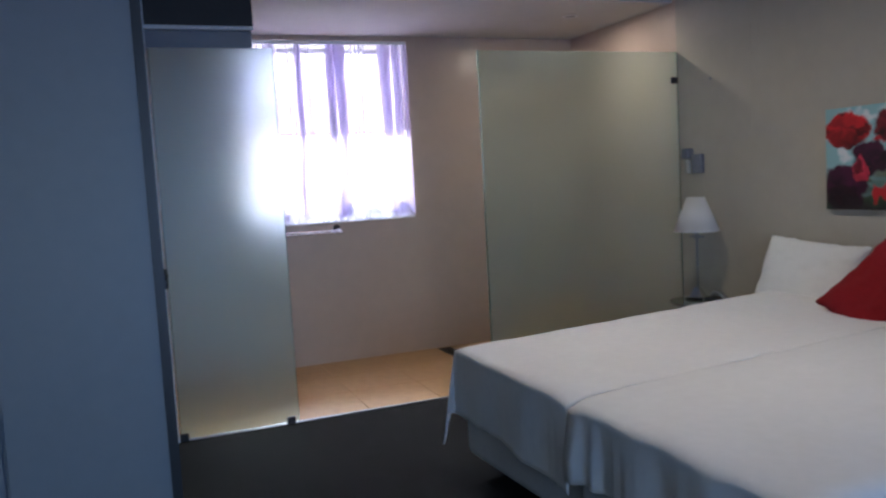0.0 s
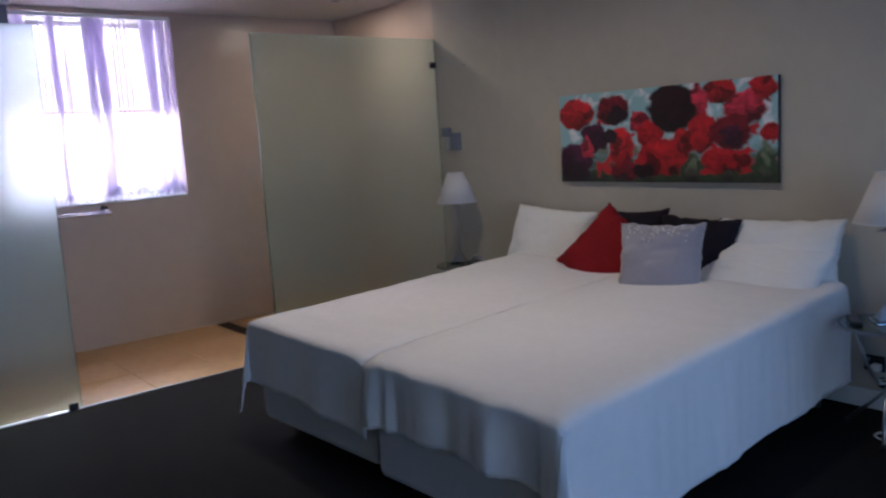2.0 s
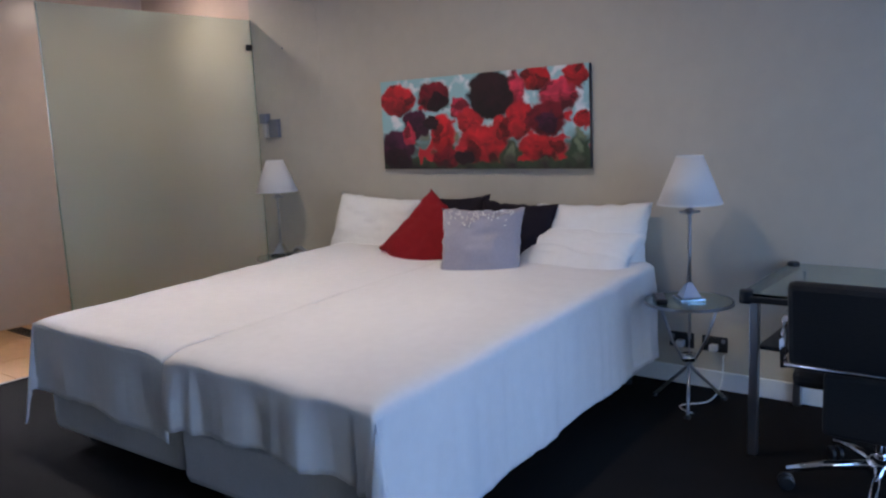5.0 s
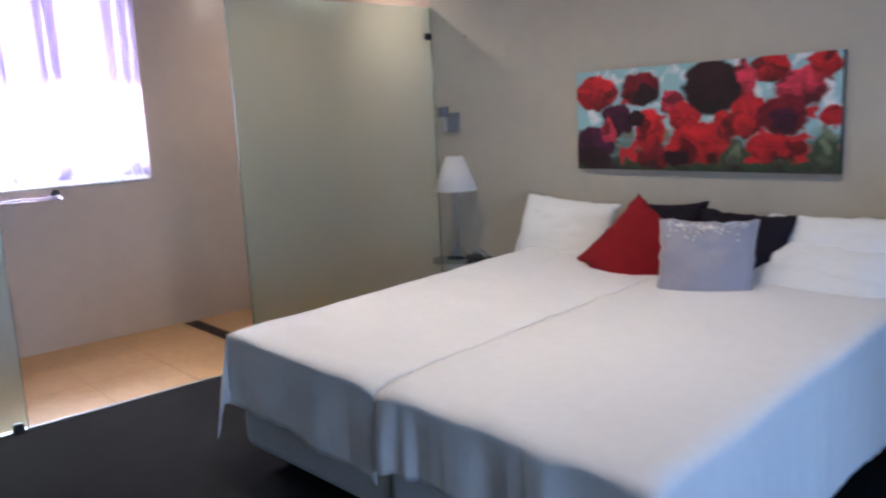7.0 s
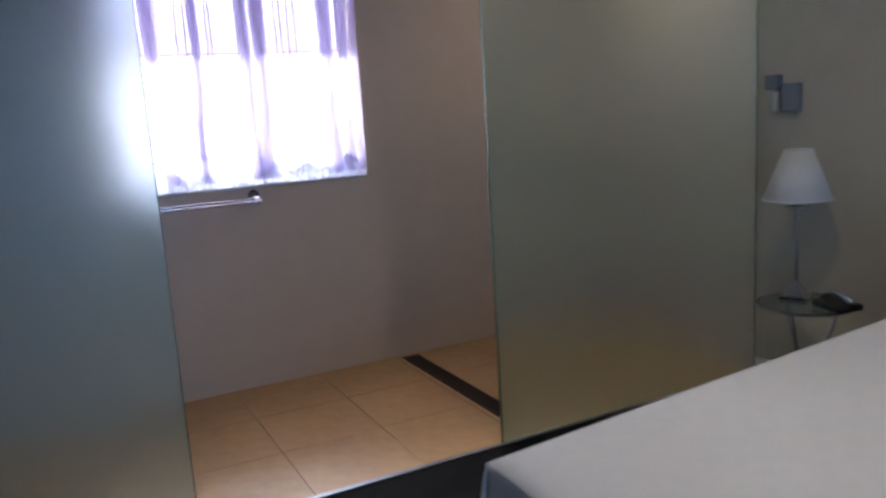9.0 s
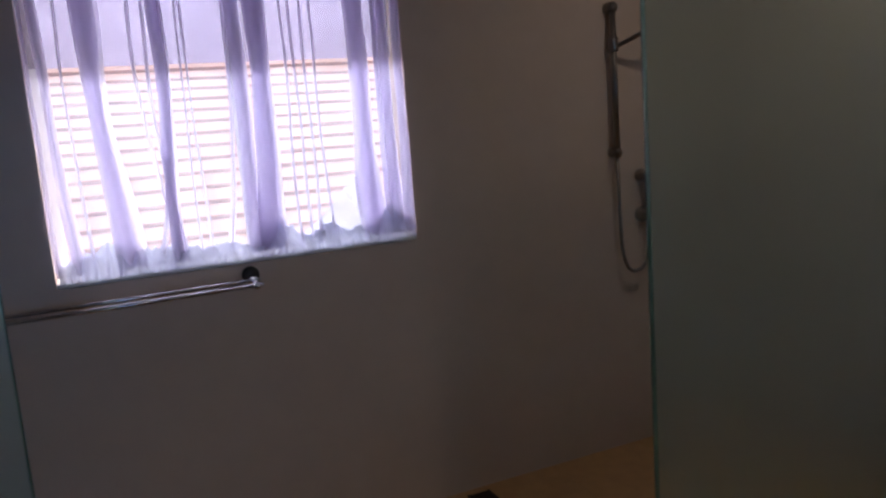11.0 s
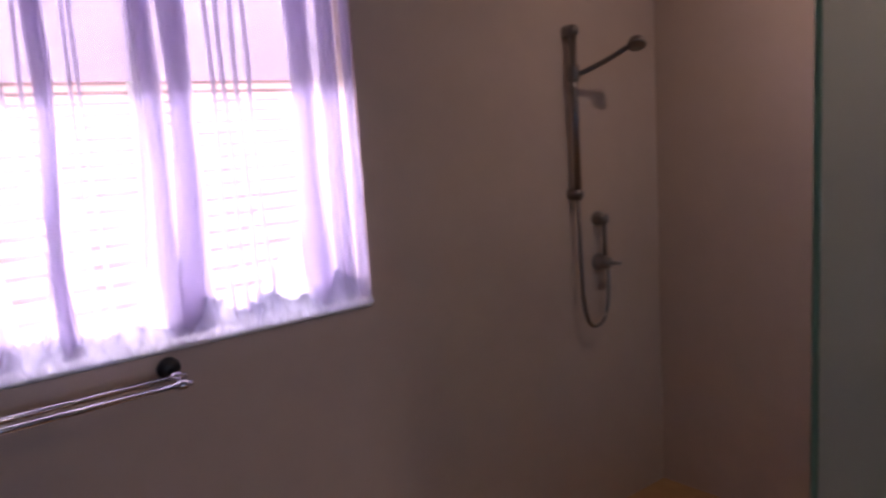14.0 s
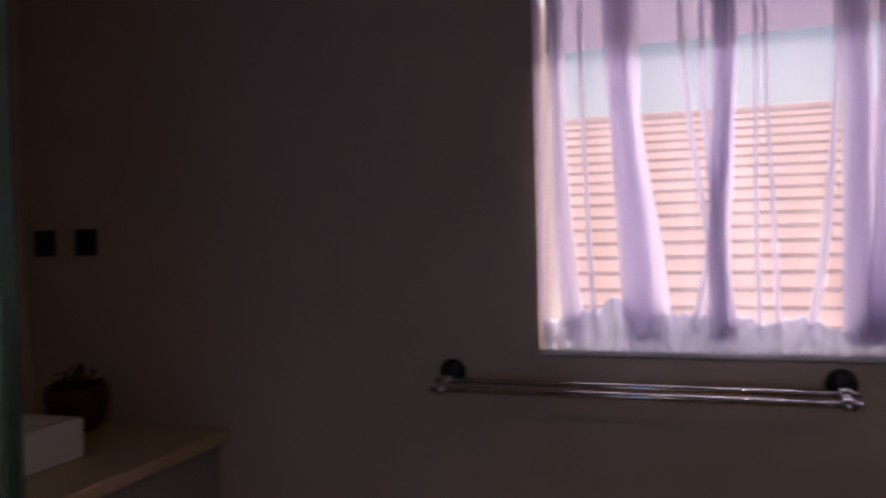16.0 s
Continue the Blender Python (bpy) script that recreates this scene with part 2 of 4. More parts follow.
structure("wall_balcony", B(((SX - 0.15, SY - 0.15, -0.12), (O0, SY, CEIL)), ((O1, SY - 0.15, -0.12), (HX + 0.15, SY, CEIL)),
                            ((O0, SY - 0.15, OT), (O1, SY, CEIL)), ((O0, SY - 0.15, -0.12), (O1, SY, 0.0))), M_WALL)
structure("ceiling", B(((SX - 0.15, SY - 0.15, CEIL), (HX + 0.15, WY + 0.15, CEIL + 0.12))), M_CEIL)
structure("ceiling_bathroom", B(((LX, GY + 0.065, BCEIL), (HX, WY, CEIL - 0.004)), ((JX, GY + 0.03, BCEIL), (HX, GY + 0.065, CEIL - 0.004))), M_CEIL)
for lx, ly in lamp_spots:
    cl = thing("ceiling_light", "white recessed ceiling downlight, lit", "ceiling light", (lx, ly, CEIL), group="bedroom downlights")
    part("frame", rings(bmesh.new(), [(0.078, 0.0), (0.095, -0.004), (0.095, -0.010), (0.078, -0.012), (0.078, 0.0)], 32, caps=False), M_TRIM, cl)
    part("diffuser", rings(bmesh.new(), [(0.077, -0.001), (0.077, -0.006)], 32), M_CERAMIC, cl)
cl = thing("ceiling_light", "small recessed downlight over the shower", "ceiling light", (5.2, 6.3, BCEIL))
part("frame", rings(bmesh.new(), [(0.04, 0.0), (0.052, -0.003), (0.052, -0.007), (0.04, -0.009), (0.04, 0.0)], 28, caps=False), M_TRIM, cl)
part("diffuser", rings(bmesh.new(), [(0.039, -0.001), (0.039, -0.005)], 28), M_CERAMIC, cl)
# Unseen floor and roof slabs, added to keep sun out of the opening.
structure("unseen_balcony_slabs", B(((0, SY - 2.6, -0.3), (HX + 1, SY - 0.15, -0.13)), ((0, SY - 2.6, 2.6), (HX + 1, SY - 0.15, 2.75))), M_CEIL)
structure("baseboard", B(((HX - 0.018, SY, 0.0), (HX, GY - 0.02, 0.085)), bevel=0.004), M_TRIM)
structure("trim_threshold", B(((JX, GY - 0.012, 0.0), (HX - 0.02, GY + 0.012, 0.006)), bevel=0.002), M_STEEL)

# balcony doors behind the walker
bd = tagged(new("window_2"), "white framed sliding balcony doors with clear panes", "window", kind="structure")
for k in range(2):
    x0, x1 = O0 + k * 1.9, O0 + (k + 1) * 1.9
    part("window_frame", B(((x0, SY - 0.1, 0), (x0 + 0.05, SY - 0.06, OT)), ((x1 - 0.05, SY - 0.1, 0), (x1, SY - 0.06, OT)),
                           ((x0 + 0.05, SY - 0.1, 0), (x1 - 0.05, SY - 0.06, 0.06)), ((x0 + 0.05, SY - 0.1, OT - 0.06), (x1 - 0.05, SY - 0.06, OT)), bevel=0.004), M_ALU, bd)

# bathroom window: reveal sill, sliding sashes, panes
wn1 = tagged(new("window_1"), "white aluminium sliding window with two panes", "window", kind="structure")
part("window_sill", B(((W0 + 0.002, WY - 0.006, WB + 0.002), (W1 - 0.002, WY + 0.15, WB + 0.016)), bevel=0.004), M_TRIM, wn1)
part("window_head", B(((W0 + 0.002, WY - 0.004, WT - 0.03), (W1 - 0.002, WY + 0.03, WT - 0.004)), bevel=0.004), M_TRIM, wn1, "white curtain track across the window head")
FY = WY + 0.105
mid = (W0 + W1) / 2 + 0.03
for x0, x1, yy in ((W0, mid + 0.02, FY), (mid - 0.02, W1, FY + 0.024)):
    fr = part("window_frame", B(((x0 + 0.004, yy, WB + 0.02), (x0 + 0.04, yy + 0.02, WT - 0.004)), ((x1 - 0.04, yy, WB + 0.02), (x1 - 0.004, yy + 0.02, WT - 0.004)),
                                ((x0 + 0.04, yy, WB + 0.02), (x1 - 0.04, yy + 0.02, WB + 0.05)), ((x0 + 0.04, yy, WT - 0.035), (x1 - 0.04, yy + 0.02, WT - 0.004)), bevel=0.003), M_ALU, wn1)
    pn = part("pane", B(((x0 + 0.042, yy + 0.008, WB + 0.052), (x1 - 0.042, yy + 0.012, WT - 0.037))), M_PANE, fr)
    pn.visible_shadow = False

# ---- frosted glass screens between bedroom and bathroom ----
GT = 2.0


def glass_screen(x0, x1, label, clips):
    g = thing("glass_screen", label, "glass screen", ((x0 + x1) / 2, GY, 0), group="frosted bathroom screens")
    h = (x1 - x0) / 2
    p = part("glass_panel", B(((-h, -0.005, 0.008), (h, 0.005, GT)), bevel=0.001), M_FROST, g)
    p.visible_shadow = x0 > 4
    for q in (-1, 1):
        part("glass_edge", B(((q * h - 0.0015, -0.0055, 0.008), (q * h + 0.0015, 0.0055, GT))), M_GREEN, g, "green polished glass edge")
    for cx, cz in clips:
        part("clip", B(((cx - x0 - h - 0.022, -0.02, cz - 0.02), (cx - x0 - h + 0.022, 0.02, cz + 0.02)), bevel=0.005), M_DARKTRIM, g, "small black metal clip")
    return g


glass_screen(2.505, 3.115, "frosted glass door panel standing ajar of the bathroom", ((3.073, 0.02), (2.52, 0.02)))
glass_screen(4.29, HX - 0.004, "fixed frosted greenish glass shower screen", ((HX - 0.03, 1.82),))
jamb = thing("door_jamb", "pale timber jamb with a small black lock", "door jamb", (2.42, GY, 0))
part("post", B(((-0.088, -0.03, 0), (0.075, 0.03, 2.31)), bevel=0.004), M_TRIM, jamb)
lk = part("lock", B(((0.05, -0.055, 0.80), (0.085, -0.03, 0.9)), bevel=0.006), M_PLASTIC, jamb, "black lock case")
part("knob", rings(bmesh.new(), [(0.012, 0), (0.02, 0.01), (0.02, 0.03), (0.012, 0.036)], 16, pose(0.067, -0.055, 0.87, 90)), M_PLASTIC, lk, smooth=True)

# box above the glass door, its body coloured dark brown to stand for shadow
ob_box = thing("overhead_box", "overhead box with shadow put into its dark brown body, and a white lower lip", "overhead box", (2.75, GY + 0.05, 0))
part("body", B(((-0.41, 0, 2.121), (0.285, 0.28, BCEIL - 0.002)), bevel=0.004), M_BOXSHADE, ob_box)
part("lip", B(((-0.41, -0.012, 2.10), (0.285, 0.28, 2.12)), bevel=0.003), M_TRIM, ob_box, "white lip")
part("rail", B(((-0.41, 0.008, 2.003), (0.275, 0.05, 2.099)), bevel=0.004), M_PANEL, ob_box, "pale grey rail below the lip")

# ---- wardrobe at the entry ----
wd = thing("wardrobe", "tall pale grey wardrobe with black edge trims", "wardrobe", (2.165, 4.05, 0))
part("body", B(((-0.55, 0.022, 0.0), (0.262, 1.72, 2.4))), M_PANEL, wd)
for x0, x1 in ((-0.55, -0.185), (-0.176, 0.262)):
    d = part("door", B(((x0, 0.0, 0.03), (x1, 0.02, 2.39)), bevel=0.003), M_PANEL, wd)
    part("handle", tube(bmesh.new(), [(x0 + 0.03, 0.002, 1.72), (x0 + 0.03, -0.03, 1.73), (x0 + 0.03, -0.03, 1.87), (x0 + 0.03, 0.002, 1.88)], 0.007), M_PLASTIC, d, "black bow handle", True)
part("edge_trim", B(((0.263, -0.006, 0.0), (0.272, 1.72, 2.4))), M_DARKTRIM, wd, "black edge trim")
part("edge_trim", B(((0.244, -0.008, 0.0), (0.264, -0.001, 2.4))), M_DARKTRIM, wd, "black edge trim")

# ---- bed ----
BX, B0, BM, B1, BZ = 3.645, 2.86, 3.83, 4.775, 0.538


BTURN = 0.045                                # sideways run of the bed for each metre towards its head


def ensemble(y0, y1):
    e = thing("bed", "single ensemble bed with pale fabric base under a sheet", "bed", (BX + 0.02, (y0 + y1) / 2, 0), math.degrees(math.atan(BTURN)), group="pair of single beds pushed together")
    h, L = (y1 - y0) / 2 - 0.012, HX - BX - 0.06
    part("base", B(((-0.006, -h + 0.01, 0.075), (L, h - 0.01, 0.30)), bevel=0.03), M_BASE, e)
    part("mattress", B(((0.012, -h, 0.302), (L, h, BZ - 0.014)), bevel=0.05), M_SHEET, e)
    for x in (0.12, L - 0.12):
        for y in (-h + 0.1, h - 0.1):
            part("leg", rings(bmesh.new(), [(0.025, 0.0), (0.028, 0.05), (0.028, 0.1)], 12, Matrix.Translation((x, y, 0))), M_PLASTIC, e, "short black castor leg")
    return e


def drape(y0, y1, side, front, flank, pleats, seed):
    """A sheet over one bed: flat on top, hanging over the foot and one flank, with a pointed corner."""
    L, W = 5.55 - BX, y1 - y0
    rnd = random.Random(seed)
    ph = [rnd.uniform(0, 6.3) for _ in range(8)]

    def fn(u, v):
        a, b = u * (L + front), v * (W + flank)
        da, db = max(0, a - L), max(0, b - W)
        ra, rb = min(a, L), min(b, W)
        # rounded edges of the mattress
        soft = 0.03
        za = soft * max(0, 1 - (L - ra) / 0.05) ** 2 * 0.4 if da == 0 else soft * 0.4
        zb = soft * max(0, 1 - (W - rb) / 0.05) ** 2 * 0.4 if db == 0 else soft * 0.4
        zi = (0.003 + 0.013 * max(0, 1 - (L - ra) / 0.35) ** 2) * max(0, 1 - rb / 0.09) ** 2
        drop = max(da, db) + 0.62 * min(da, db)
        if da and db:
            drop = min(drop, max(0.43, da, db))
        seam = noise.noise((a * 3.1, b * 3.1, seed)) * 0.006 + noise.noise((a * 9, b * 2.6, seed + 4)) * 0.0035 + noise.noise((a * 3, b * 17, seed + 6)) * 0.0012
        z = BZ - max(za, zb) - zi - drop + (seam if not (da or db) else 0)
        fold = lambda s, d: min(1, d / 0.16) * (pleats * ((0.5 + 0.5 * noise.noise((s * 1.7, 1, seed))) * math.sin(s * 19 + ph[0] + 2 * noise.noise((s * 3, 5, seed))) + 0.4 * noise.noise((s * 14, d, seed + 2)) + 0.35 * noise.noise((s * 37, d, seed + 3))) + 0.012 * noise.noise((s * 4, d * 5, seed + 9)))
        x = 5.55 - ra
        y = rb
        if da:
            x -= 0.018 + 0.03 * da + fold(b, da) * (1 if not db else max(0, 1 - db / 0.05)) + (0.17 * db if db else 0)
            z += 0.028 * noise.noise((b * 2.6, 3.3, seed)) * da / front + 0.012 * noise.noise((b * 11, 1.3, seed)) * da / front
        if db:
            y += 0.014 + 0.02 * db + fold(a * 0.6 + 1.7, db) * 0.5 + (0.20 * da if da else 0)
            z += 0.012 * noise.noise((a * 1.3, 7.3, seed)) * db / flank
        z += 0.03 * max(0, x - BX)
        return (x, (y0 + y if side > 0 else y1 - y) + BTURN * (x - BX), max(z, 0.03))
    return sheetmesh(fn, 110, 80)


ensemble(BM + 0.004, B1 - 0.012)
ensemble(B0 + 0.012, BM - 0.004)
thicken(solid("bed_sheet", drape(BM + 0.0015, B1, 1, 0.28, 0.28, 0.012, 3), M_SHEET, "white cotton sheet hanging in a pointed corner over the bed", "sheet", smooth=True), 0.004)
thicken(solid("bed_sheet", drape(B0, BM - 0.0015, -1, 0.24, 0.43, 0.045, 8), M_SHEET, "white cotton sheet with pleats hanging over the bed", "sheet", smooth=True), 0.004)


def cushion(name, w, h, t, material, label, at, rot, seed, pinch=0.06, group="", crease=0.0, turn=0):
    """A stuffed cushion: full in the middle, thin at its seam, with drawn-in sides and pulled corners."""
    bm = bmesh.new()
    N = 26
    for s in (1, -1):
        g = []
        for i in range(N + 1):
            row = []
            for j in range(N + 1):
                u, v = i / N * 2 - 1, j / N * 2 - 1
                full = (max(0, 1 - abs(u) ** 2.6) * max(0, 1 - abs(v) ** 2.6)) ** 0.5
                x = u * w / 2 * (1 - pinch * (1 - v * v))
                y = v * h / 2 * (1 - pinch * (1 - u * u))
                wr = noise.noise((u * 2.2, v * 2.2, seed)) * 0.2 + noise.noise((u * 6, v * 6, seed + 5)) * 0.08 + noise.noise((u * 3, v * 11, seed + 8)) * 0.07
                x += noise.noise((v * 5, u, seed + 11)) * 0.008 * abs(u)
                y += noise.noise((u * 5, v, seed + 13)) * 0.010 * abs(v)
                if crease:
                    wr -= crease * math.exp(-((v + 0.05 + 0.12 * math.sin(u * 3)) / 0.1) ** 2)
                row.append(bm.verts.new((x, y, s * t / 2 * full * (1 + wr))))
            g.append(row)
        for i in range(N):
            for j in range(N):
                bm.faces.new((g[i][j], g[i + 1][j], g[i + 1][j + 1], g[i][j + 1]))
    bmesh.ops.remove_doubles(bm, verts=bm.verts, dist=0.0004)
    ob = new(name, finish(bm, name, material, True))
    ob.matrix_basis = Matrix.Translation(at) @ Euler((0, 0, radians(turn - 90))).to_matrix().to_4x4() @ pose(0, 0, 0, rot[0], rot[1], 0) @ pose(0, 0, 0, 0, 0, rot[2])
    return tagged(ob, label, "pillow" if name == "pillow" else "cushion", group)


# cushion axes: width along the wall, height up; the first turn leans it back
cushion("pillow", 0.64, 0.385, 0.17, M_PILLOW, "plump white pillow leaning on the wall", (5.54, 4.665, 0.675), (70, 0, -3), 1, group="white pillows")
cushion("pillow", 0.62, 0.36, 0.16, M_PILLOW, "plump white pillow leaning on the wall", (5.58, 3.275, 0.675), (72, 0, 2), 2, group="white pillows", crease=0.25)
cushion("pillow", 0.60, 0.32, 0.15, M_PILLOW, "creased white pillow lying in front of another", (5.45, 3.275, 0.62), (38, 0, -2), 7, group="white pillows", crease=0.2)
cushion("cushion", 0.42, 0.42, 0.13, M_BLACK, "black square cushion behind the red one", (5.50, 4.03, 0.675), (72, 0, 3), 3, 0.09, "scatter cushions")
cushion("cushion", 0.42, 0.42, 0.13, M_BLACK, "black square cushion behind the silver one", (5.46, 3.63, 0.66), (70, 0, -3), 4, 0.09, "scatter cushions", turn=8)
cushion("cushion", 0.42, 0.42, 0.15, M_RED, "red square cushion propped on one corner", (5.31, 4.045, 0.665), (62, 0, -36), 5, 0.09, "scatter cushions", turn=12)
sc = cushion("cushion", 0.40, 0.38, 0.14, M_SILVER, "silver grey satin cushion with a sequin band", (5.19, 3.63, 0.68), (66, 0, -1), 6, 0.08, "scatter cushions", turn=26)
bmq = bmesh.new()
rq = random.Random(12)
for k in range(70):
    u = rq.uniform(-0.16, 0.16)
    v = 0.165 - abs(rq.gauss(0, 0.035)) - 0.01 * math.cos(u * 12)
    zq = 0.07 * (max(0, 1 - abs(u / 0.2) ** 2.6) * max(0, 1 - abs(v / 0.19) ** 2.6)) ** 0.5 + 0.007
    rings(bmq, [(0.0042, -0.0008), (0.0042, 0.0008)], 7, pose(u, v, zq, rq.uniform(-25, 25), rq.uniform(-25, 25)))
tagged(part("sequin_band", bmq, M_SEQUIN, sc, "scattered silver sequins"), kind="stuff")

# ---- canvas of poppies ----
PY0, PY1, PZ0, PZ1 = 3.303, 4.656, 1.01, 1.513


def poppy_canvas():
    c = thing("canvas_print", "wide canvas print of red poppies on the wall", "picture", (HX - 0.002, (PY0 + PY1) / 2, (PZ0 + PZ1) / 2))
    w, h = PY1 - PY0, PZ1 - PZ0
    part("canvas", B(((-0.026, -w / 2, -h / 2), (0, w / 2, h / 2)), bevel=0.003), M_CANVASEDGE, c)
    red, deep, wine, ink, pink = (0.55, 0.01, 0.018), (0.2, 0.004, 0.014), (0.06, 0.004, 0.03), (0.02, 0.002, 0.006), (0.62, 0.03, 0.07)
    blooms = [(0.33, 0.62, 0.06, 0.22, red), (0.42, 0.36, 0.05, 0.12, pink), (0.47, 0.5, 0.06, 0.14, red), (0.68, 0.22, 0.05, 0.2, pink), (0.70, 0.5, 0.06, 0.2, red), (0.78, 0.1, 0.06, 0.13, red),
              (0.88, 0.28, 0.08, 0.15, pink), (0.95, 0.1, 0.05, 0.11, red), (0.97, 0.52, 0.035, 0.08, red), (0.8, 0.78, 0.1, 0.12, red), (0.62, 0.6, 0.05, 0.16, red), (0.35, 0.88, 0.08, 0.1, deep),
              (0.09, 0.22, 0.10, 0.17, red), (0.29, 0.2, 0.085, 0.16, deep), (0.19, 0.50, 0.075, 0.16, wine), (0.08, 0.8, 0.09, 0.24, wine), (0.57, 0.23, 0.105, 0.25, ink), (0.82, 0.5, 0.085, 0.17, deep),
              (0.52, 0.74, 0.11, 0.2, red), (0.15, 0.62, 0.03, 0.12, pink), (0.27, 0.5, 0.04, 0.08, ink), (0.31, 0.27, 0.055, 0.1, ink), (0.83, 0.53, 0.05, 0.1, wine), (0.07, 0.88, 0.07, 0.12, ink), (0.44, 0.88, 0.05, 0.07, ink)]
    NU, NV = 230, 94
    bm = bmesh.new()
    lay = bm.loops.layers.float_color.new("paint")
    g = [[bm.verts.new((-0.0275, w / 2 - w * i / NU, h / 2 - h * j / NV)) for j in range(NV + 1)] for i in range(NU + 1)]

    def paint(u, v):
        wu = u + 0.018 * noise.noise((u * 26, v * 11, 1.0)) + 0.006 * noise.noise((u * 70, v * 30, 3.0))
        wv = v + 0.045 * noise.noise((u * 24, v * 10, 7.0)) + 0.015 * noise.noise((u * 66, v * 28, 9.0))
        n = noise.noise((wu * 13, wv * 5.5, 2.0)) * 0.6 + noise.noise((wu * 31, wv * 13, 5.0)) * 0.4
        mixc = lambda a, b, k: a * (1 - min(1, max(0, k))) + b * min(1, max(0, k))
        col = mixc(Vector((0.30, 0.52, 0.55)), Vector((0.72, 0.74, 0.75)), (n - 0.1) * 4)
        col = mixc(col, Vector((0.035, 0.06, 0.03)), (wv - 0.62 + n * 0.3) * 6)
        col = mixc(col, Vector((0.16, 0.2, 0.12)), (n - 0.22) * 5 if wv > 0.6 else 0)
        col = mixc(col, Vector((0.5, 0.012, 0.02)), (-n - 0.06) * 6 if 0.3 < wv < 0.92 and wu > 0.2 else 0)
        for cu, cv, ru, rv, cc in blooms:
            e = math.hypot((wu - cu) / ru, (wv - cv) / rv)
            if e < 1.08:
                ang = math.atan2(wv - cv, wu - cu)
                shade = 0.72 + 0.55 * noise.noise((ang * 1.6, e * 2.4, cu * 19)) + 0.3 * noise.noise((wu * 40, wv * 17, cu * 7))
                shade += 0.35 * (cv - wv) / rv
                petal = Vector(cc) * max(0.12, shade)
                if cc in (red, pink) and noise.noise((wu * 18, wv * 8, cu * 3)) < -0.28:
                    petal = petal * 0.35
                col = mixc(col, petal, (1.08 - e) / 0.14)
        col = mixc(col, Vector((0.02, 0.012, 0.015)), (wv - 0.9 + 0.25 * n) * 6)
        return (max(0, col.x), max(0, col.y), max(0, col.z), 1)
    for i in range(NU):
        for j in range(NV):
            f = bm.faces.new((g[i][j], g[i][j + 1], g[i + 1][j + 1], g[i + 1][j]))
            cc = paint((i + 0.5) / NU, (j + 0.5) / NV)
            for lp in f.loops:
                lp[lay] = cc
    m = mat("poppy_print", (1, 1, 1), 0.55, var=0.03, bump=0.1, bscale=500)
    at = m.node_tree.nodes.new("ShaderNodeAttribute")
    at.attribute_name = "paint"
    m.node_tree.links.new(at.outputs["Color"], m.node_tree.nodes["Principled BSDF"].inputs["Base Color"])
    part("print", bm, m, c, "painted red and black poppies on pale blue")


poppy_canvas()


# ---- bedside tables and lamps ----
TZ = 0.465


def side_table(x, y, turn):
    t = thing("side_table", "small round glass table on thin chrome legs", "side table", (x, y, 0), turn, "bedside tables")
    part("tabletop", rings(bmesh.new(), [(0.175, TZ - 0.01), (0.18, TZ - 0.007), (0.18, TZ - 0.003), (0.175, TZ)], 48), M_TABLEGLASS, t, smooth=False).visible_shadow = False
    part("rim", rings(bmesh.new(), [(0.181, TZ - 0.011), (0.185, TZ - 0.011), (0.185, TZ + 0.001), (0.181, TZ + 0.001), (0.181, TZ - 0.011)], 48, caps=False), M_STEEL, t, "thin dark steel rim")
    part("hub", rings(bmesh.new(), [(0.03, 0.20), (0.035, 0.215), (0.03, 0.23)], 20), M_CHROME, t, smooth=True)
    for k in range(3):
        a = radians(120 * k)
        c, s = math.cos(a), math.sin(a)
        leg = part("leg", tube(bmesh.new(), [(0.13 * c, 0.13 * s, TZ - 0.012), (0.08 * c, 0.08 * s, 0.3), (0.03 * c, 0.03 * s, 0.215), (-0.06 * c, -0.06 * s, 0.12), (-0.17 * c, -0.17 * s, 0.012)], 0.007), M_STEEL, t, smooth=True)
        part("foot", rings(bmesh.new(), [(0.012, 0.0), (0.014, 0.006), (0.01, 0.016)], 12, Matrix.Translation((-0.17 * c, -0.17 * s, 0))), M_PLASTIC, leg, "black rubber foot")
    return t


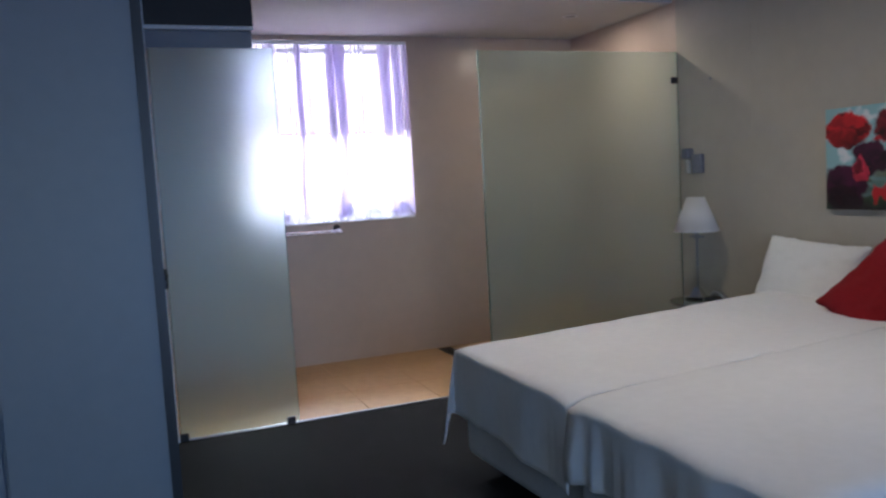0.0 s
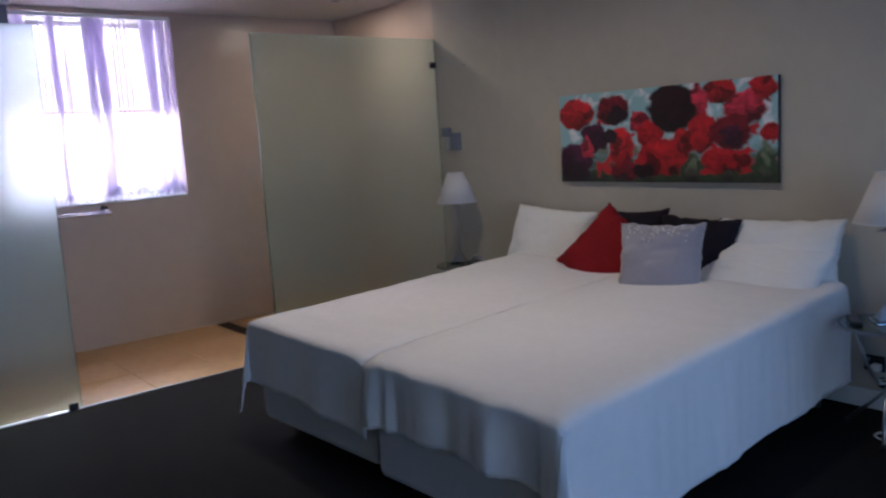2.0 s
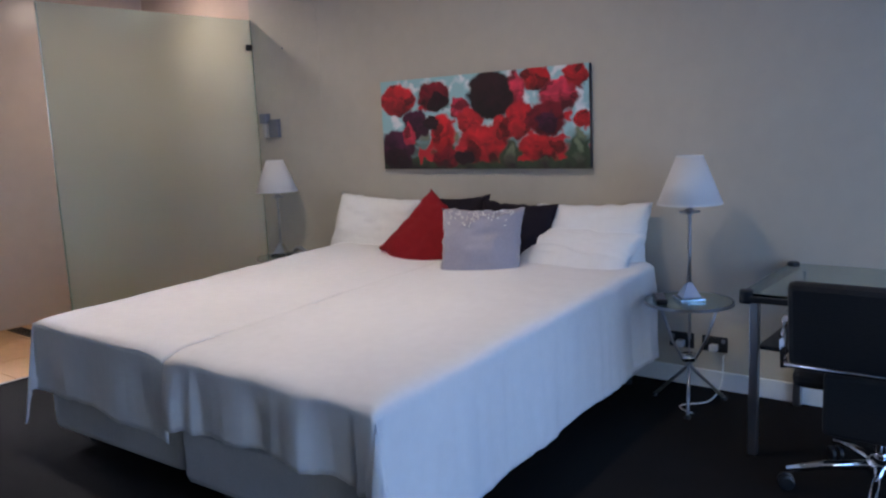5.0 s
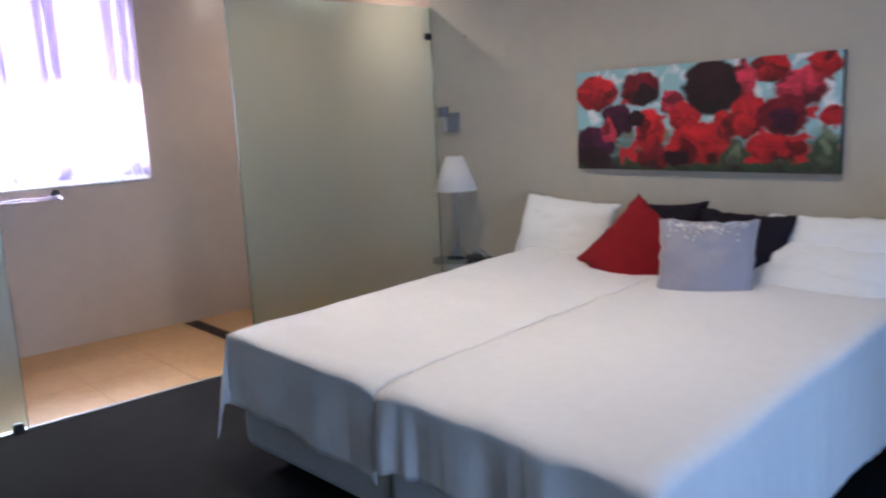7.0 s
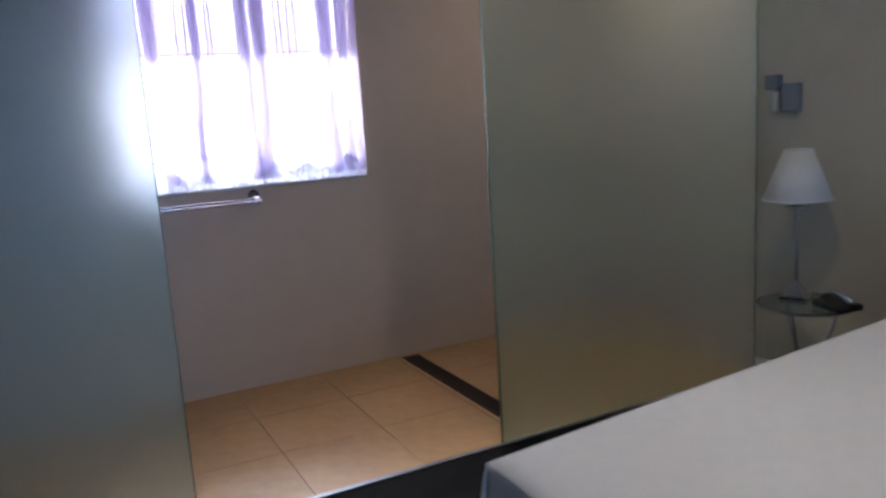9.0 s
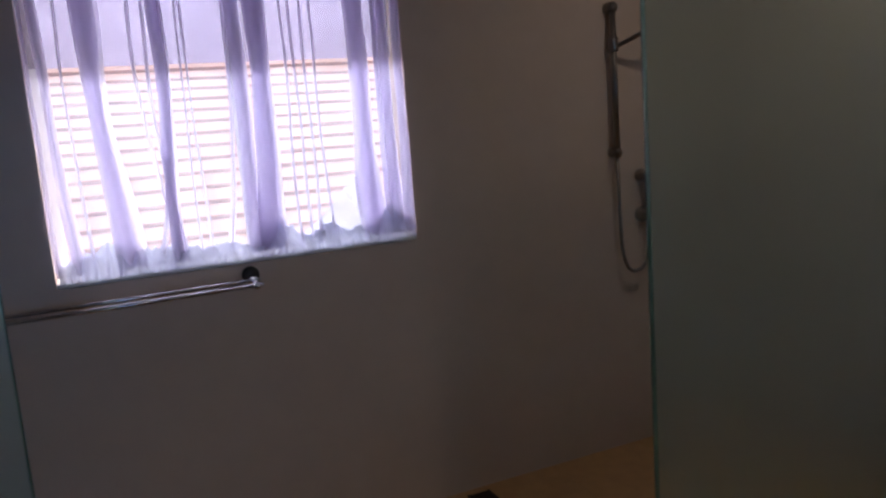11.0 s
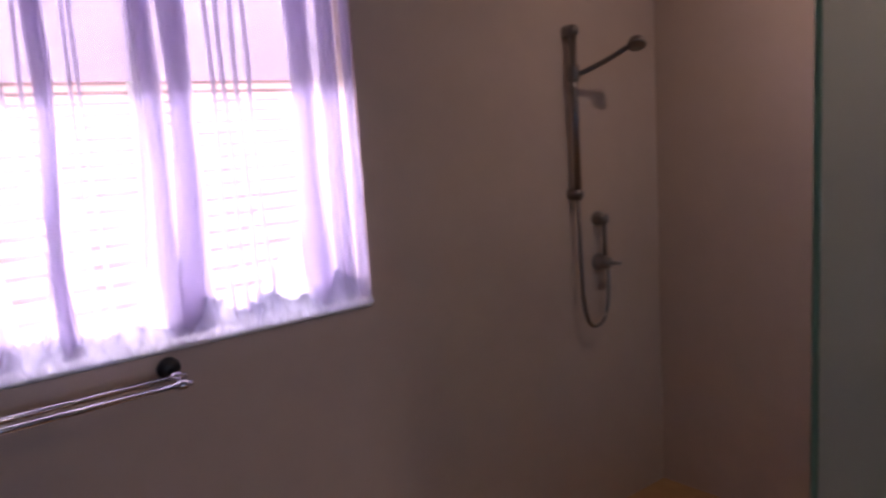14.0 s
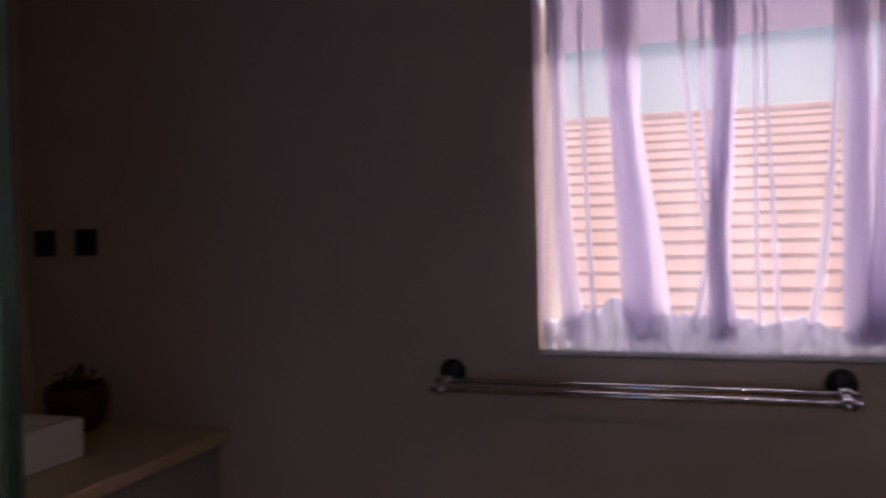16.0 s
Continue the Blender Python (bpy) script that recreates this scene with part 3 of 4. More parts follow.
def table_lamp(x, y, turn):
    l = thing("table_lamp", "chrome table lamp with a white conical shade", "lamp", (x, y, TZ), turn, "bedside lamps")
    bm = block(bmesh.new(), (-0.055, -0.055, 0.001), (0.055, 0.055, 0.014), 0.003)
    part("base", bm, M_CHROME, l)
    bm = bmesh.new()
    lo = [bm.verts.new((a * 0.04, b * 0.04, 0.015)) for a, b in ((-1, -1), (1, -1), (1, 1), (-1, 1))]
    hi = [bm.verts.new((a * 0.009, b * 0.009, 0.075)) for a, b in ((-1, -1), (1, -1), (1, 1), (-1, 1))]
    for k in range(4):
        bm.faces.new((lo[k], lo[(k + 1) % 4], hi[(k + 1) % 4], hi[k]))
    bm.faces.new(lo[::-1]), bm.faces.new(hi)
    part("foot_pyramid", bm, M_CHROME, l, "polished pyramid foot")
    part("stem", rings(bmesh.new(), [(0.009, 0.07), (0.0075, 0.2), (0.0075, 0.36), (0.010, 0.372)], 16), M_STEEL, l, smooth=True)
    part("collar", rings(bmesh.new(), [(0.011, 0.368), (0.024, 0.374), (0.024, 0.384), (0.012, 0.39), (0.012, 0.43)], 20), M_STEEL, l, smooth=True)
    part("key", tube(bmesh.new(), [(0, -0.045, 0.378), (0, 0.045, 0.378)], 0.005), M_STEEL, l, smooth=True)
    part("bulb", rings(bmesh.new(), [(0.012, 0.43), (0.028, 0.47), (0.03, 0.49), (0.02, 0.515), (0.004, 0.525)], 16), M_CERAMIC, l, "unlit white bulb", True)
    sh = part("shade", rings(bmesh.new(), [(0.132, 0.415), (0.053, 0.612)], 40, caps=False), M_SHADE, l, "white pleated cloth shade", True)
    thicken(sh, 0.003)
    part("shade_ring", rings(bmesh.new(), [(0.0525, 0.608), (0.0555, 0.608), (0.0555, 0.614), (0.0525, 0.614), (0.0525, 0.608)], 32, caps=False), M_TRIM, sh)
    part("shade_ring", rings(bmesh.new(), [(0.131, 0.411), (0.135, 0.411), (0.135, 0.417), (0.131, 0.417), (0.131, 0.411)], 32, caps=False), M_TRIM, sh)
    return l


side_table(5.43, 2.72, 20)
side_table(5.48, 5.40, 75)
table_lamp(5.445, 2.725, 40)
table_lamp(5.51, 5.47, 25)

clock = thing("telephone", "silver and black desk telephone on the glass table", "telephone", (5.49, 5.265, TZ + 0.001), -15)
part("base", B(((-0.06, -0.075, 0), (0.06, 0.075, 0.028)), bevel=0.01), M_PLASTIC, clock)
part("handset", tube(bmesh.new(), arc((0.0, -0.085, 0.035), (0.0, 0, 0.085), (0.0, 0.085, 0.035)), 0.014), M_STEEL, clock, "silver handset", True)
rem = thing("remote_control", "black remote control on the glass table", "remote", (5.36, 2.82, TZ + 0.001), 30)
part("case", B(((-0.075, -0.024, 0), (0.075, 0.024, 0.02)), bevel=0.006), M_PLASTIC, rem)
bmq = bmesh.new()
for i in range(6):
    for j in range(3):
        block(bmq, (-0.055 + i * 0.019, -0.016 + j * 0.012, 0.0195), (-0.044 + i * 0.019, -0.008 + j * 0.012, 0.023))
part("buttons", bmq, M_GREY, rem, "grey buttons")

hatch = thing("access_panel", "flush painted access panel in the bedroom wall", "access panel", (HX, 5.36, 1.745))
part("panel", B(((-0.0022, -0.17, -0.3), (0, 0.175, 0.3)), bevel=0.001), M_WALL, hatch)
part("latch", rings(bmesh.new(), [(0.007, 0.002), (0.007, 0.006)], 12, pose(0, 0.165, 0.045, 0, -90)), M_GREY, hatch, "small grey latch")

# wall intercom near the shower screen
ic = thing("wall_intercom", "grey wall intercom with a dark hook and pale handset", "intercom", (HX, 5.685, 1.295))
part("plate", B(((-0.03, -0.085, -0.075), (0, 0.005, 0.045)), bevel=0.005), M_GREY, ic)
part("hook", B(((-0.05, 0.012, 0.02), (0, 0.075, 0.085)), bevel=0.008), M_GREY, ic, "dark hook")
part("handset", B(((-0.045, 0.02, -0.075), (0, 0.06, 0.018)), bevel=0.012), M_HANDSET, ic, "pale handset")


def outlet(y, z, plugged):
    o = thing("power_outlet", "dark double power outlet on the wall" + (" with a white plug" if plugged else ""), "power outlet", (HX - 0.001, y, z), group="bedroom outlets")
    part("plate", B(((-0.008, -0.058, -0.036), (0, 0.058, 0.036)), bevel=0.003), M_PLASTIC, o)
    for s in (-1, 1):
        part("switch", B(((-0.012, s * 0.04 - 0.008, 0.008), (-0.007, s * 0.04 + 0.008, 0.026)), bevel=0.002), M_GREY, o)
    if plugged:
        part("plug", B(((-0.045, -0.02, -0.028), (-0.008, 0.016, 0.004)), bevel=0.006), M_CERAMIC, o, "white plug")


outlet(2.855, 0.21, True)
outlet(2.70, 0.21, True)
outlet(2.32, 0.345, False)
cord = bmesh.new()
tube(cord, [(HX - 0.05, 2.64, 0.175)] + arc((HX - 0.07, 2.64, 0.17), (HX - 0.1, 2.62, 0.01), (HX - 0.22, 2.66, 0.008)) + arc((HX - 0.25, 2.68, 0.008), (5.36, 2.8, 0.008), (5.32, 2.66, 0.008)), 0.0035, 6)
solid("lamp_cord", cord, M_TRIM, "white lamp cord looping to the floor", "cord", smooth=True)

# ---- desk and chair ----
dk = thing("desk", "glass topped desk on black steel legs", "desk", (5.363, 1.625, 0))
DZ, DH, DW = 0.60, 0.76, 0.325
part("tabletop", B(((-DW, -DH, DZ), (DW, DH, DZ + 0.01)), bevel=0.002), M_TABLEGLASS, dk).visible_shadow = False
part("side_rail", B(((-DW, DH - 0.03, DZ - 0.028), (DW, DH, DZ - 0.002)), bevel=0.003), M_PLASTIC, dk)
part("side_rail", B(((-DW, -DH, DZ - 0.028), (DW, -DH + 0.03, DZ - 0.002)), bevel=0.003), M_PLASTIC, dk)
part("front_rail", B(((-DW, -DH + 0.03, DZ - 0.024), (-DW + 0.02, DH - 0.03, DZ - 0.002)), bevel=0.003), M_PLASTIC, dk)
for sy in (-1, 1):
    for sx in (-1, 1):
        lg = part("leg", B(((sx * (DW - 0.025) - 0.016, sy * (DH - 0.05) - 0.016, 0.0), (sx * (DW - 0.025) + 0.016, sy * (DH - 0.05) + 0.016, DZ - 0.026)), bevel=0.004), M_STEEL, dk, "dark steel leg")
        part("top_cap", rings(bmesh.new(), [(0.022, DZ - 0.03), (0.024, DZ - 0.02), (0.024, DZ + 0.016), (0.018, DZ + 0.02)], 16, Matrix.Translation((sx * (DW - 0.02), sy * (DH - 0.02), 0))), M_PLASTIC, lg, "black corner cap")
part("shelf", B(((-DW + 0.03, -DH + 0.06, 0.40), (DW - 0.03, DH - 0.06, 0.415)), bevel=0.003), M_PLASTIC, dk, "black lower shelf")

ch = thing("office_chair", "black leather office chair on a chrome star base", "chair", (4.95, 1.90, 0), 0)
part("seat", B(((-0.2, -0.23, 0.385), (0.24, 0.23, 0.45)), bevel=0.025), M_LEATHER, ch)
part("backrest", B(((-0.026, -0.225, 0.0), (0.026, 0.225, 0.27)), bevel=0.02, m=pose(-0.235, 0, 0.475, 0, -8)), M_LEATHER, ch)
part("back_frame", tube(bmesh.new(), [(-0.25, -0.235, 0.475), (-0.25, 0.235, 0.475)], 0.009), M_CHROME, ch, "chrome bar under the backrest", True)
part("lower_back", B(((-0.02, -0.19, 0.26), (0.02, 0.13, 0.46)), bevel=0.015, m=pose(-0.215, 0, 0)), M_LEATHER, ch)
for s in (-1, 1):
    am = part("armrest", tube(bmesh.new(), [(-0.24, s * 0.24, 0.46), (-0.22, s * 0.25, 0.56)] + arc((-0.2, s * 0.25, 0.6), (-0.16, s * 0.25, 0.62), (0.05, s * 0.25, 0.62), 6) + [(0.12, s * 0.25, 0.58), (0.12, s * 0.235, 0.41)], 0.011), M_CHROME, ch, "chrome loop armrest", True)
# Added plate, tilted to mirror the balcony lamp as a bright strip.
part("glint_plate", B(((-0.026, -0.004, -0.08), (0.026, 0.004, 0.08)), bevel=0.002, m=pose(-0.045, 0.212, 0.44, -16, 0, -45)), M_CHROME, ch, "added chrome plate tilted to imitate a bright daylight glint")
part("post", rings(bmesh.new(), [(0.024, 0.11), (0.024, 0.24), (0.016, 0.245), (0.016, 0.386)], 16), M_CHROME, ch, smooth=True)
part("hub", rings(bmesh.new(), [(0.03, 0.075), (0.045, 0.09), (0.045, 0.12), (0.03, 0.135)], 20), M_CHROME, ch, smooth=True)
for k in range(5):
    a = radians(72 * k + 112)
    c, s = math.cos(a), math.sin(a)
    ft = part("foot", tube(bmesh.new(), [(0.03 * c, 0.03 * s, 0.105), (0.16 * c, 0.16 * s, 0.095), (0.28 * c, 0.28 * s, 0.068)], 0.017, 10, 0.7), M_CHROME, ch, smooth=True)
    for q in (-1, 1):
        part("castor", rings(bmesh.new(), [(0.018, -0.008), (0.026, -0.005), (0.026, 0.005), (0.018, 0.008)], 16, Matrix.Translation((0.28 * c - s * q * 0.013, 0.28 * s + c * q * 0.013, 0.027)) @ pose(0, 0, 0, 90, 0, math.degrees(a))), M_PLASTIC, ft, "black castor wheel")

# ---- bathroom fittings ----
rail = thing("towel_rail", "chrome double towel rail below the window", "towel rail", (0, WY, 0.06))
for x in (2.954, 3.712):
    ps = part("post", rings(bmesh.new(), [(0.028, 0.0), (0.029, 0.008), (0.025, 0.017), (0.011, 0.022)], 20, pose(x, 0, 0.905, 90)), M_PLASTIC, rail, "dark round rosette", True)
    part("arm", tube(bmesh.new(), [(x, -0.012, 0.905), (x, -0.05, 0.893), (x, -0.085, 0.882)], 0.008), M_CHROME, ps, smooth=True)
    for yy, zz in ((-0.05, 0.893), (-0.085, 0.882)):
        part("joint", rings(bmesh.new(), [(0.009, -0.012), (0.013, -0.008), (0.013, 0.008), (0.009, 0.012)], 14, pose(x, yy, zz, 0, 90)), M_CHROME, rail, smooth=True)
for yy, zz in ((-0.05, 0.893), (-0.085, 0.882)):
    part("bar", tube(bmesh.new(), [(2.93, yy, zz), (3.735, yy, zz)], 0.0075, 12), M_CHROME, rail, smooth=True)

shw = thing("shower_rail", "dark metal shower rail with hand shower and hose", "shower", (5.185, WY, 0.08))
part("rail_tube", tube(bmesh.new(), [(0, -0.032, 1.14), (0, -0.032, 1.735)], 0.013, 14), M_BRONZE, shw, smooth=True)
for z in (1.16, 1.715):
    part("bracket", rings(bmesh.new(), [(0.022, 0.0), (0.022, 0.012), (0.016, 0.02), (0.017, 0.046)], 18, pose(0, 0, z, 90)), M_BRONZE, shw, smooth=True)
part("slider", rings(bmesh.new(), [(0.018, -0.028), (0.021, -0.02), (0.021, 0.02), (0.018, 0.028)], 18, pose(0, -0.032, 1.575)), M_BRONZE, shw, smooth=True)
hs = part("hand_shower", tube(bmesh.new(), arc((0.0, -0.035, 1.565), (0.07, -0.11, 1.60), (0.125, -0.18, 1.655)), 0.009, 10), M_BRONZE, shw, smooth=True)
part("spray_head", rings(bmesh.new(), [(0.010, -0.02), (0.024, -0.01), (0.032, 0.008), (0.030, 0.016)], 20, pose(0.137, -0.193, 1.662, 160, 25, 0)), M_BRONZE, hs, smooth=True)
part("hose", tube(bmesh.new(), [(0, -0.032, 1.14), (0.0, -0.034, 0.95), (0.003, -0.036, 0.80)] + arc((0.006, -0.037, 0.77), (0.02, -0.04, 0.665), (0.075, -0.042, 0.675), 8) + arc((0.09, -0.044, 0.68), (0.145, -0.045, 0.70), (0.134, -0.045, 0.885), 8), 0.0075, 8), M_BRONZE, shw, "flexible metal hose", True)
mx = thing("shower_mixer", "dark metal shower mixer with two round knobs", "tap", (5.318, WY, 0.072))
part("diverter", rings(bmesh.new(), [(0.026, 0.0), (0.027, 0.012), (0.02, 0.03), (0.016, 0.045)], 20, pose(0, 0, 1.066, 90)), M_BRONZE, mx, smooth=True)
part("mixer_body", rings(bmesh.new(), [(0.032, 0.0), (0.033, 0.012), (0.024, 0.03), (0.02, 0.055)], 20, pose(0, 0, 0.905, 90)), M_BRONZE, mx, smooth=True)
part("lever", tube(bmesh.new(), [(0, -0.05, 0.905), (0.055, -0.06, 0.895)], 0.007), M_BRONZE, mx, smooth=True)
part("riser", tube(bmesh.new(), [(0.006, -0.03, 0.93), (0.008, -0.03, 1.05)], 0.008), M_BRONZE, mx, smooth=True)

gr = thing("floor_drain", "dark slotted channel drain in the tiled floor", "drain", (4.462, 6.58, 0.004))
part("frame", B(((-0.046, -0.5, 0.0), (-0.038, 0.5, 0.006)), ((0.038, -0.5, 0.0), (0.046, 0.5, 0.006))), M_DRAIN, gr)
for k in range(50):
    part("slat", B(((-0.038, -0.496 + k * 0.02, 0.0), (0.038, -0.484 + k * 0.02, 0.005))), M_DRAIN, gr)
part("channel", B(((-0.038, -0.498, 0.0), (0.038, 0.498, 0.002))), M_DRAIN, gr)

# vanity
va = thing("vanity", "grey vanity with a tan stone bench", "vanity", (LX, 0, 0))
part("cupboard", B(((0.002, GY + 0.08, 0.12), (0.578, WY - 0.002, 0.777)), bevel=0.003), M_CUPBOARD, va)
part("bench", B(((0.002, GY + 0.07, 0.778), (0.605, WY - 0.002, 0.809)), bevel=0.004), M_STONE, va, "tan stone bench top")
part("plinth", B(((0.002, GY + 0.08, 0.0), (0.53, WY - 0.002, 0.119))), M_CUPBOARD, va)
bs = thing("basin", "white square ceramic basin on the bench", "basin", (LX, 0, 0.809))
X0, X1, Y0, Y1 = 0.05, 0.44, 6.36, 6.84
bmb = block(bmesh.new(), (X0, Y0, 0.001), (X1, Y1, 0.085))
top = max(bmb.faces, key=lambda f: f.calc_center_median().z)
bmesh.ops.inset_region(bmb, faces=[top], thickness=0.02)
low = bmesh.ops.extrude_face_region(bmb, geom=[top])
bmesh.ops.translate(bmb, vec=(0, 0, -0.055), verts=[q for q in low["geom"] if isinstance(q, bmesh.types.BMVert)])
bmesh.ops.delete(bmb, geom=[top], context="FACES")
bmesh.ops.bevel(bmb, geom=list(bmb.edges), offset=0.004, segments=2, affect="EDGES")
part("bowl", bmb, M_CERAMIC, bs)
part("waste", rings(bmesh.new(), [(0.022, 0.02), (0.022, 0.024), (0.016, 0.025)], 18, Matrix.Translation((0.21, 6.6, 0))), M_CHROME, bs, smooth=True)
pot = thing("flower_pot", "small dark red pot of dried leaves on the bench", "pot", (2.015, WY - 0.092, 0.81))
part("pot", rings(bmesh.new(), [(0.046, 0), (0.064, 0.025), (0.072, 0.08), (0.068, 0.11), (0.062, 0.111), (0.058, 0.09)], 24), M_POT, pot, smooth=True)
rl = random.Random(4)
bml = bmesh.new()
for k in range(90):
    a, e, r = rl.uniform(0, 6.283), rl.uniform(0.1, 1.4), rl.uniform(0.025, 0.066)
    p = Vector((math.cos(a) * math.cos(e) * r, math.sin(a) * math.cos(e) * r, 0.10 + math.sin(e) * r * 0.9))
    d = Vector((rl.uniform(-1, 1), rl.uniform(-1, 1), rl.uniform(-0.3, 1))).normalized() * 0.014
    s = d.cross(Vector((0.3, 0.5, 0.8))).normalized() * 0.006
    v = [bml.verts.new(q) for q in (p - d, p + s, p + d, p - s)]
    bml.faces.new(v)
tagged(part("leaves", bml, M_LEAF, pot, "dried dark red leaves"), kind="stuff")
mr = thing("mirror", "frameless wall mirror above the basin", "mirror", (LX, 0, 0))
part("mirror_glass", B(((0.001, 5.98, 1.12), (0.007, WY - 0.30, 1.95)), bevel=0.001), M_MIRROR, mr)
for xx in (1.845, 1.977):
    o = thing("power_outlet", "small black power outlet above the bench", "power outlet", (xx, WY - 0.001, 1.266), group="bathroom outlets")
    part("plate", B(((-0.034, -0.008, -0.034), (0.034, 0, 0.034)), bevel=0.003), M_PLASTIC, o)
    part("switch", B(((-0.008, -0.012, -0.012), (0.008, -0.008, 0.012)), bevel=0.002), M_PLASTIC, o)

# ---- blind and curtain ----
bl = thing("roller_blind", "pale roller blind drawn half down", "blind", ((W0 + W1) / 2, WY + 0.088, 0))
part("roller", tube(bmesh.new(), [(-0.565, 0, WT - 0.06), (0.565, 0, WT - 0.06)], 0.018, 14), M_ALU, bl, smooth=True)
bh = 0.575
part("cloth", sheetmesh(lambda u, v: (-bh + 2 * bh * u, 0.002 * math.sin(u * 9), WT - 0.075 + (1.652 - WT + 0.075) * v), 30, 6), M_BLIND, bl, smooth=True)

cu = thing("curtain", "white sheer curtain bunched untidily on the sill", "curtain", (0, WY + 0.016, 0))


def voile(u, v):
    x = W0 + 0.008 + (W1 - W0 - 0.016) * u
    z = WT - 0.03 - (WT - 0.03 - WB - 0.03) * v
    y = 0.010 * math.sin(u * 60 + 0.8 * math.sin(v * 3)) + 0.012 * noise.noise((u * 7, v * 2, 4)) + 0.006 * v * math.sin(u * 23)
    return (x, y, z)


part("voile", sheetmesh(voile, 150, 30), M_VOILE, cu, "thin voile layer", True)


def gather(x, w, sway, turns, seed):
    """A bunched fold: cloth laid to and fro in tight pleats that hang and bow to one side."""
    def fn(u, v):
        z = WT - 0.032 - (WT - 0.032 - WB - 0.035) * v
        bow = sway * (max(0, v - 0.45) / 0.55) ** 2 + 0.01 * noise.noise((v * 3, seed, 1))
        ww = 1.35 * w * (1 - 0.3 * math.sin(v * 3.1)) * (1 + 0.25 * noise.noise((v * 4, seed, 7)))
        tri = abs((u * turns) % 2 - 1) * 2 - 1
        return (x + bow + ww * (0.5 * tri + (u - 0.5) * 0.6), -0.014 + 0.016 * math.sin(u * turns * math.pi) + (u - 0.5) * 0.02, z)
    return part("gather", sheetmesh(fn, 40, 26), M_FOLD, cu, "gathered fold of voile", True)


for k, (u, w, sw, n) in enumerate(((0.008, 0.012, 0.004, 3), (0.035, 0.022, 0.035, 4), (0.085, 0.007, 0.012, 2), (0.15, 0.05, 0.045, 6), (0.256, 0.010, 0.075, 2), (0.285, 0.010, 0.05, 2), (0.318, 0.03, -0.015, 6), (0.33, 0.012, -0.085, 2),
                                    (0.367, 0.007, 0.0, 2), (0.383, 0.007, 0.01, 2), (0.49, 0.012, -0.06, 2), (0.515, 0.042, 0.006, 6), (0.57, 0.06, -0.012, 7), (0.645, 0.008, 0.0, 2), (0.672, 0.008, 0.01, 2), (0.70, 0.008, 0.0, 2), (0.727, 0.007, 0.02, 2),
                                    (0.855, 0.06, 0.02, 7), (0.915, 0.02, 0.012, 4), (0.94, 0.03, 0.004, 5), (0.985, 0.03, 0.0, 5))):
    gather(W0 + (W1 - W0) * u, w, sw, n, k * 3.7)


def heap(u, v):
    x = W0 + 0.012 + (W1 - W0 - 0.024) * u
    ridge = lambda f, k: 1 - abs(2 * noise.noise((u * f, v * 2.5, k)))
    n = 0.5 + 0.5 * noise.noise((u * 9, 2.0, 3)) + 0.45 * noise.noise((u * 21, v * 3, 8))
    r = 0.028 + 0.046 * max(0.1, n) + 0.035 * math.exp(-((u - 0.58) / 0.035) ** 2) + 0.035 * math.exp(-((u - 0.93) / 0.04) ** 2) + 0.03 * math.exp(-((u - 0.16) / 0.06) ** 2)
    r *= 0.75 + 0.35 * ridge(26, 4.0) + 0.25 * ridge(58, 6.0)
    a = math.pi * v
    return (x + 0.008 * noise.noise((u * 40, v * 5, 1)), -0.005 - 0.038 * math.cos(a) * (0.7 + 0.4 * ridge(33, 9.0)), WB + 0.017 + r * math.sin(a))


part("sill_cloth", sheetmesh(heap, 260, 18), M_HEAP, cu, "crumpled voile on the sill", True)
bmt = sheetmesh(lambda u, v: (W0 + (W1 - W0) * 0.83 - 0.22 * u * (1 - 0.15 * v), -0.012 + 0.01 * math.sin(u * 8 + v * 4), WB + 0.05 + (0.20 * (1 - u) + 0.005) * (1 - v)), 14, 12)
part("flap", bmt, M_HEAP, cu, "lifted triangular corner of voile", True)

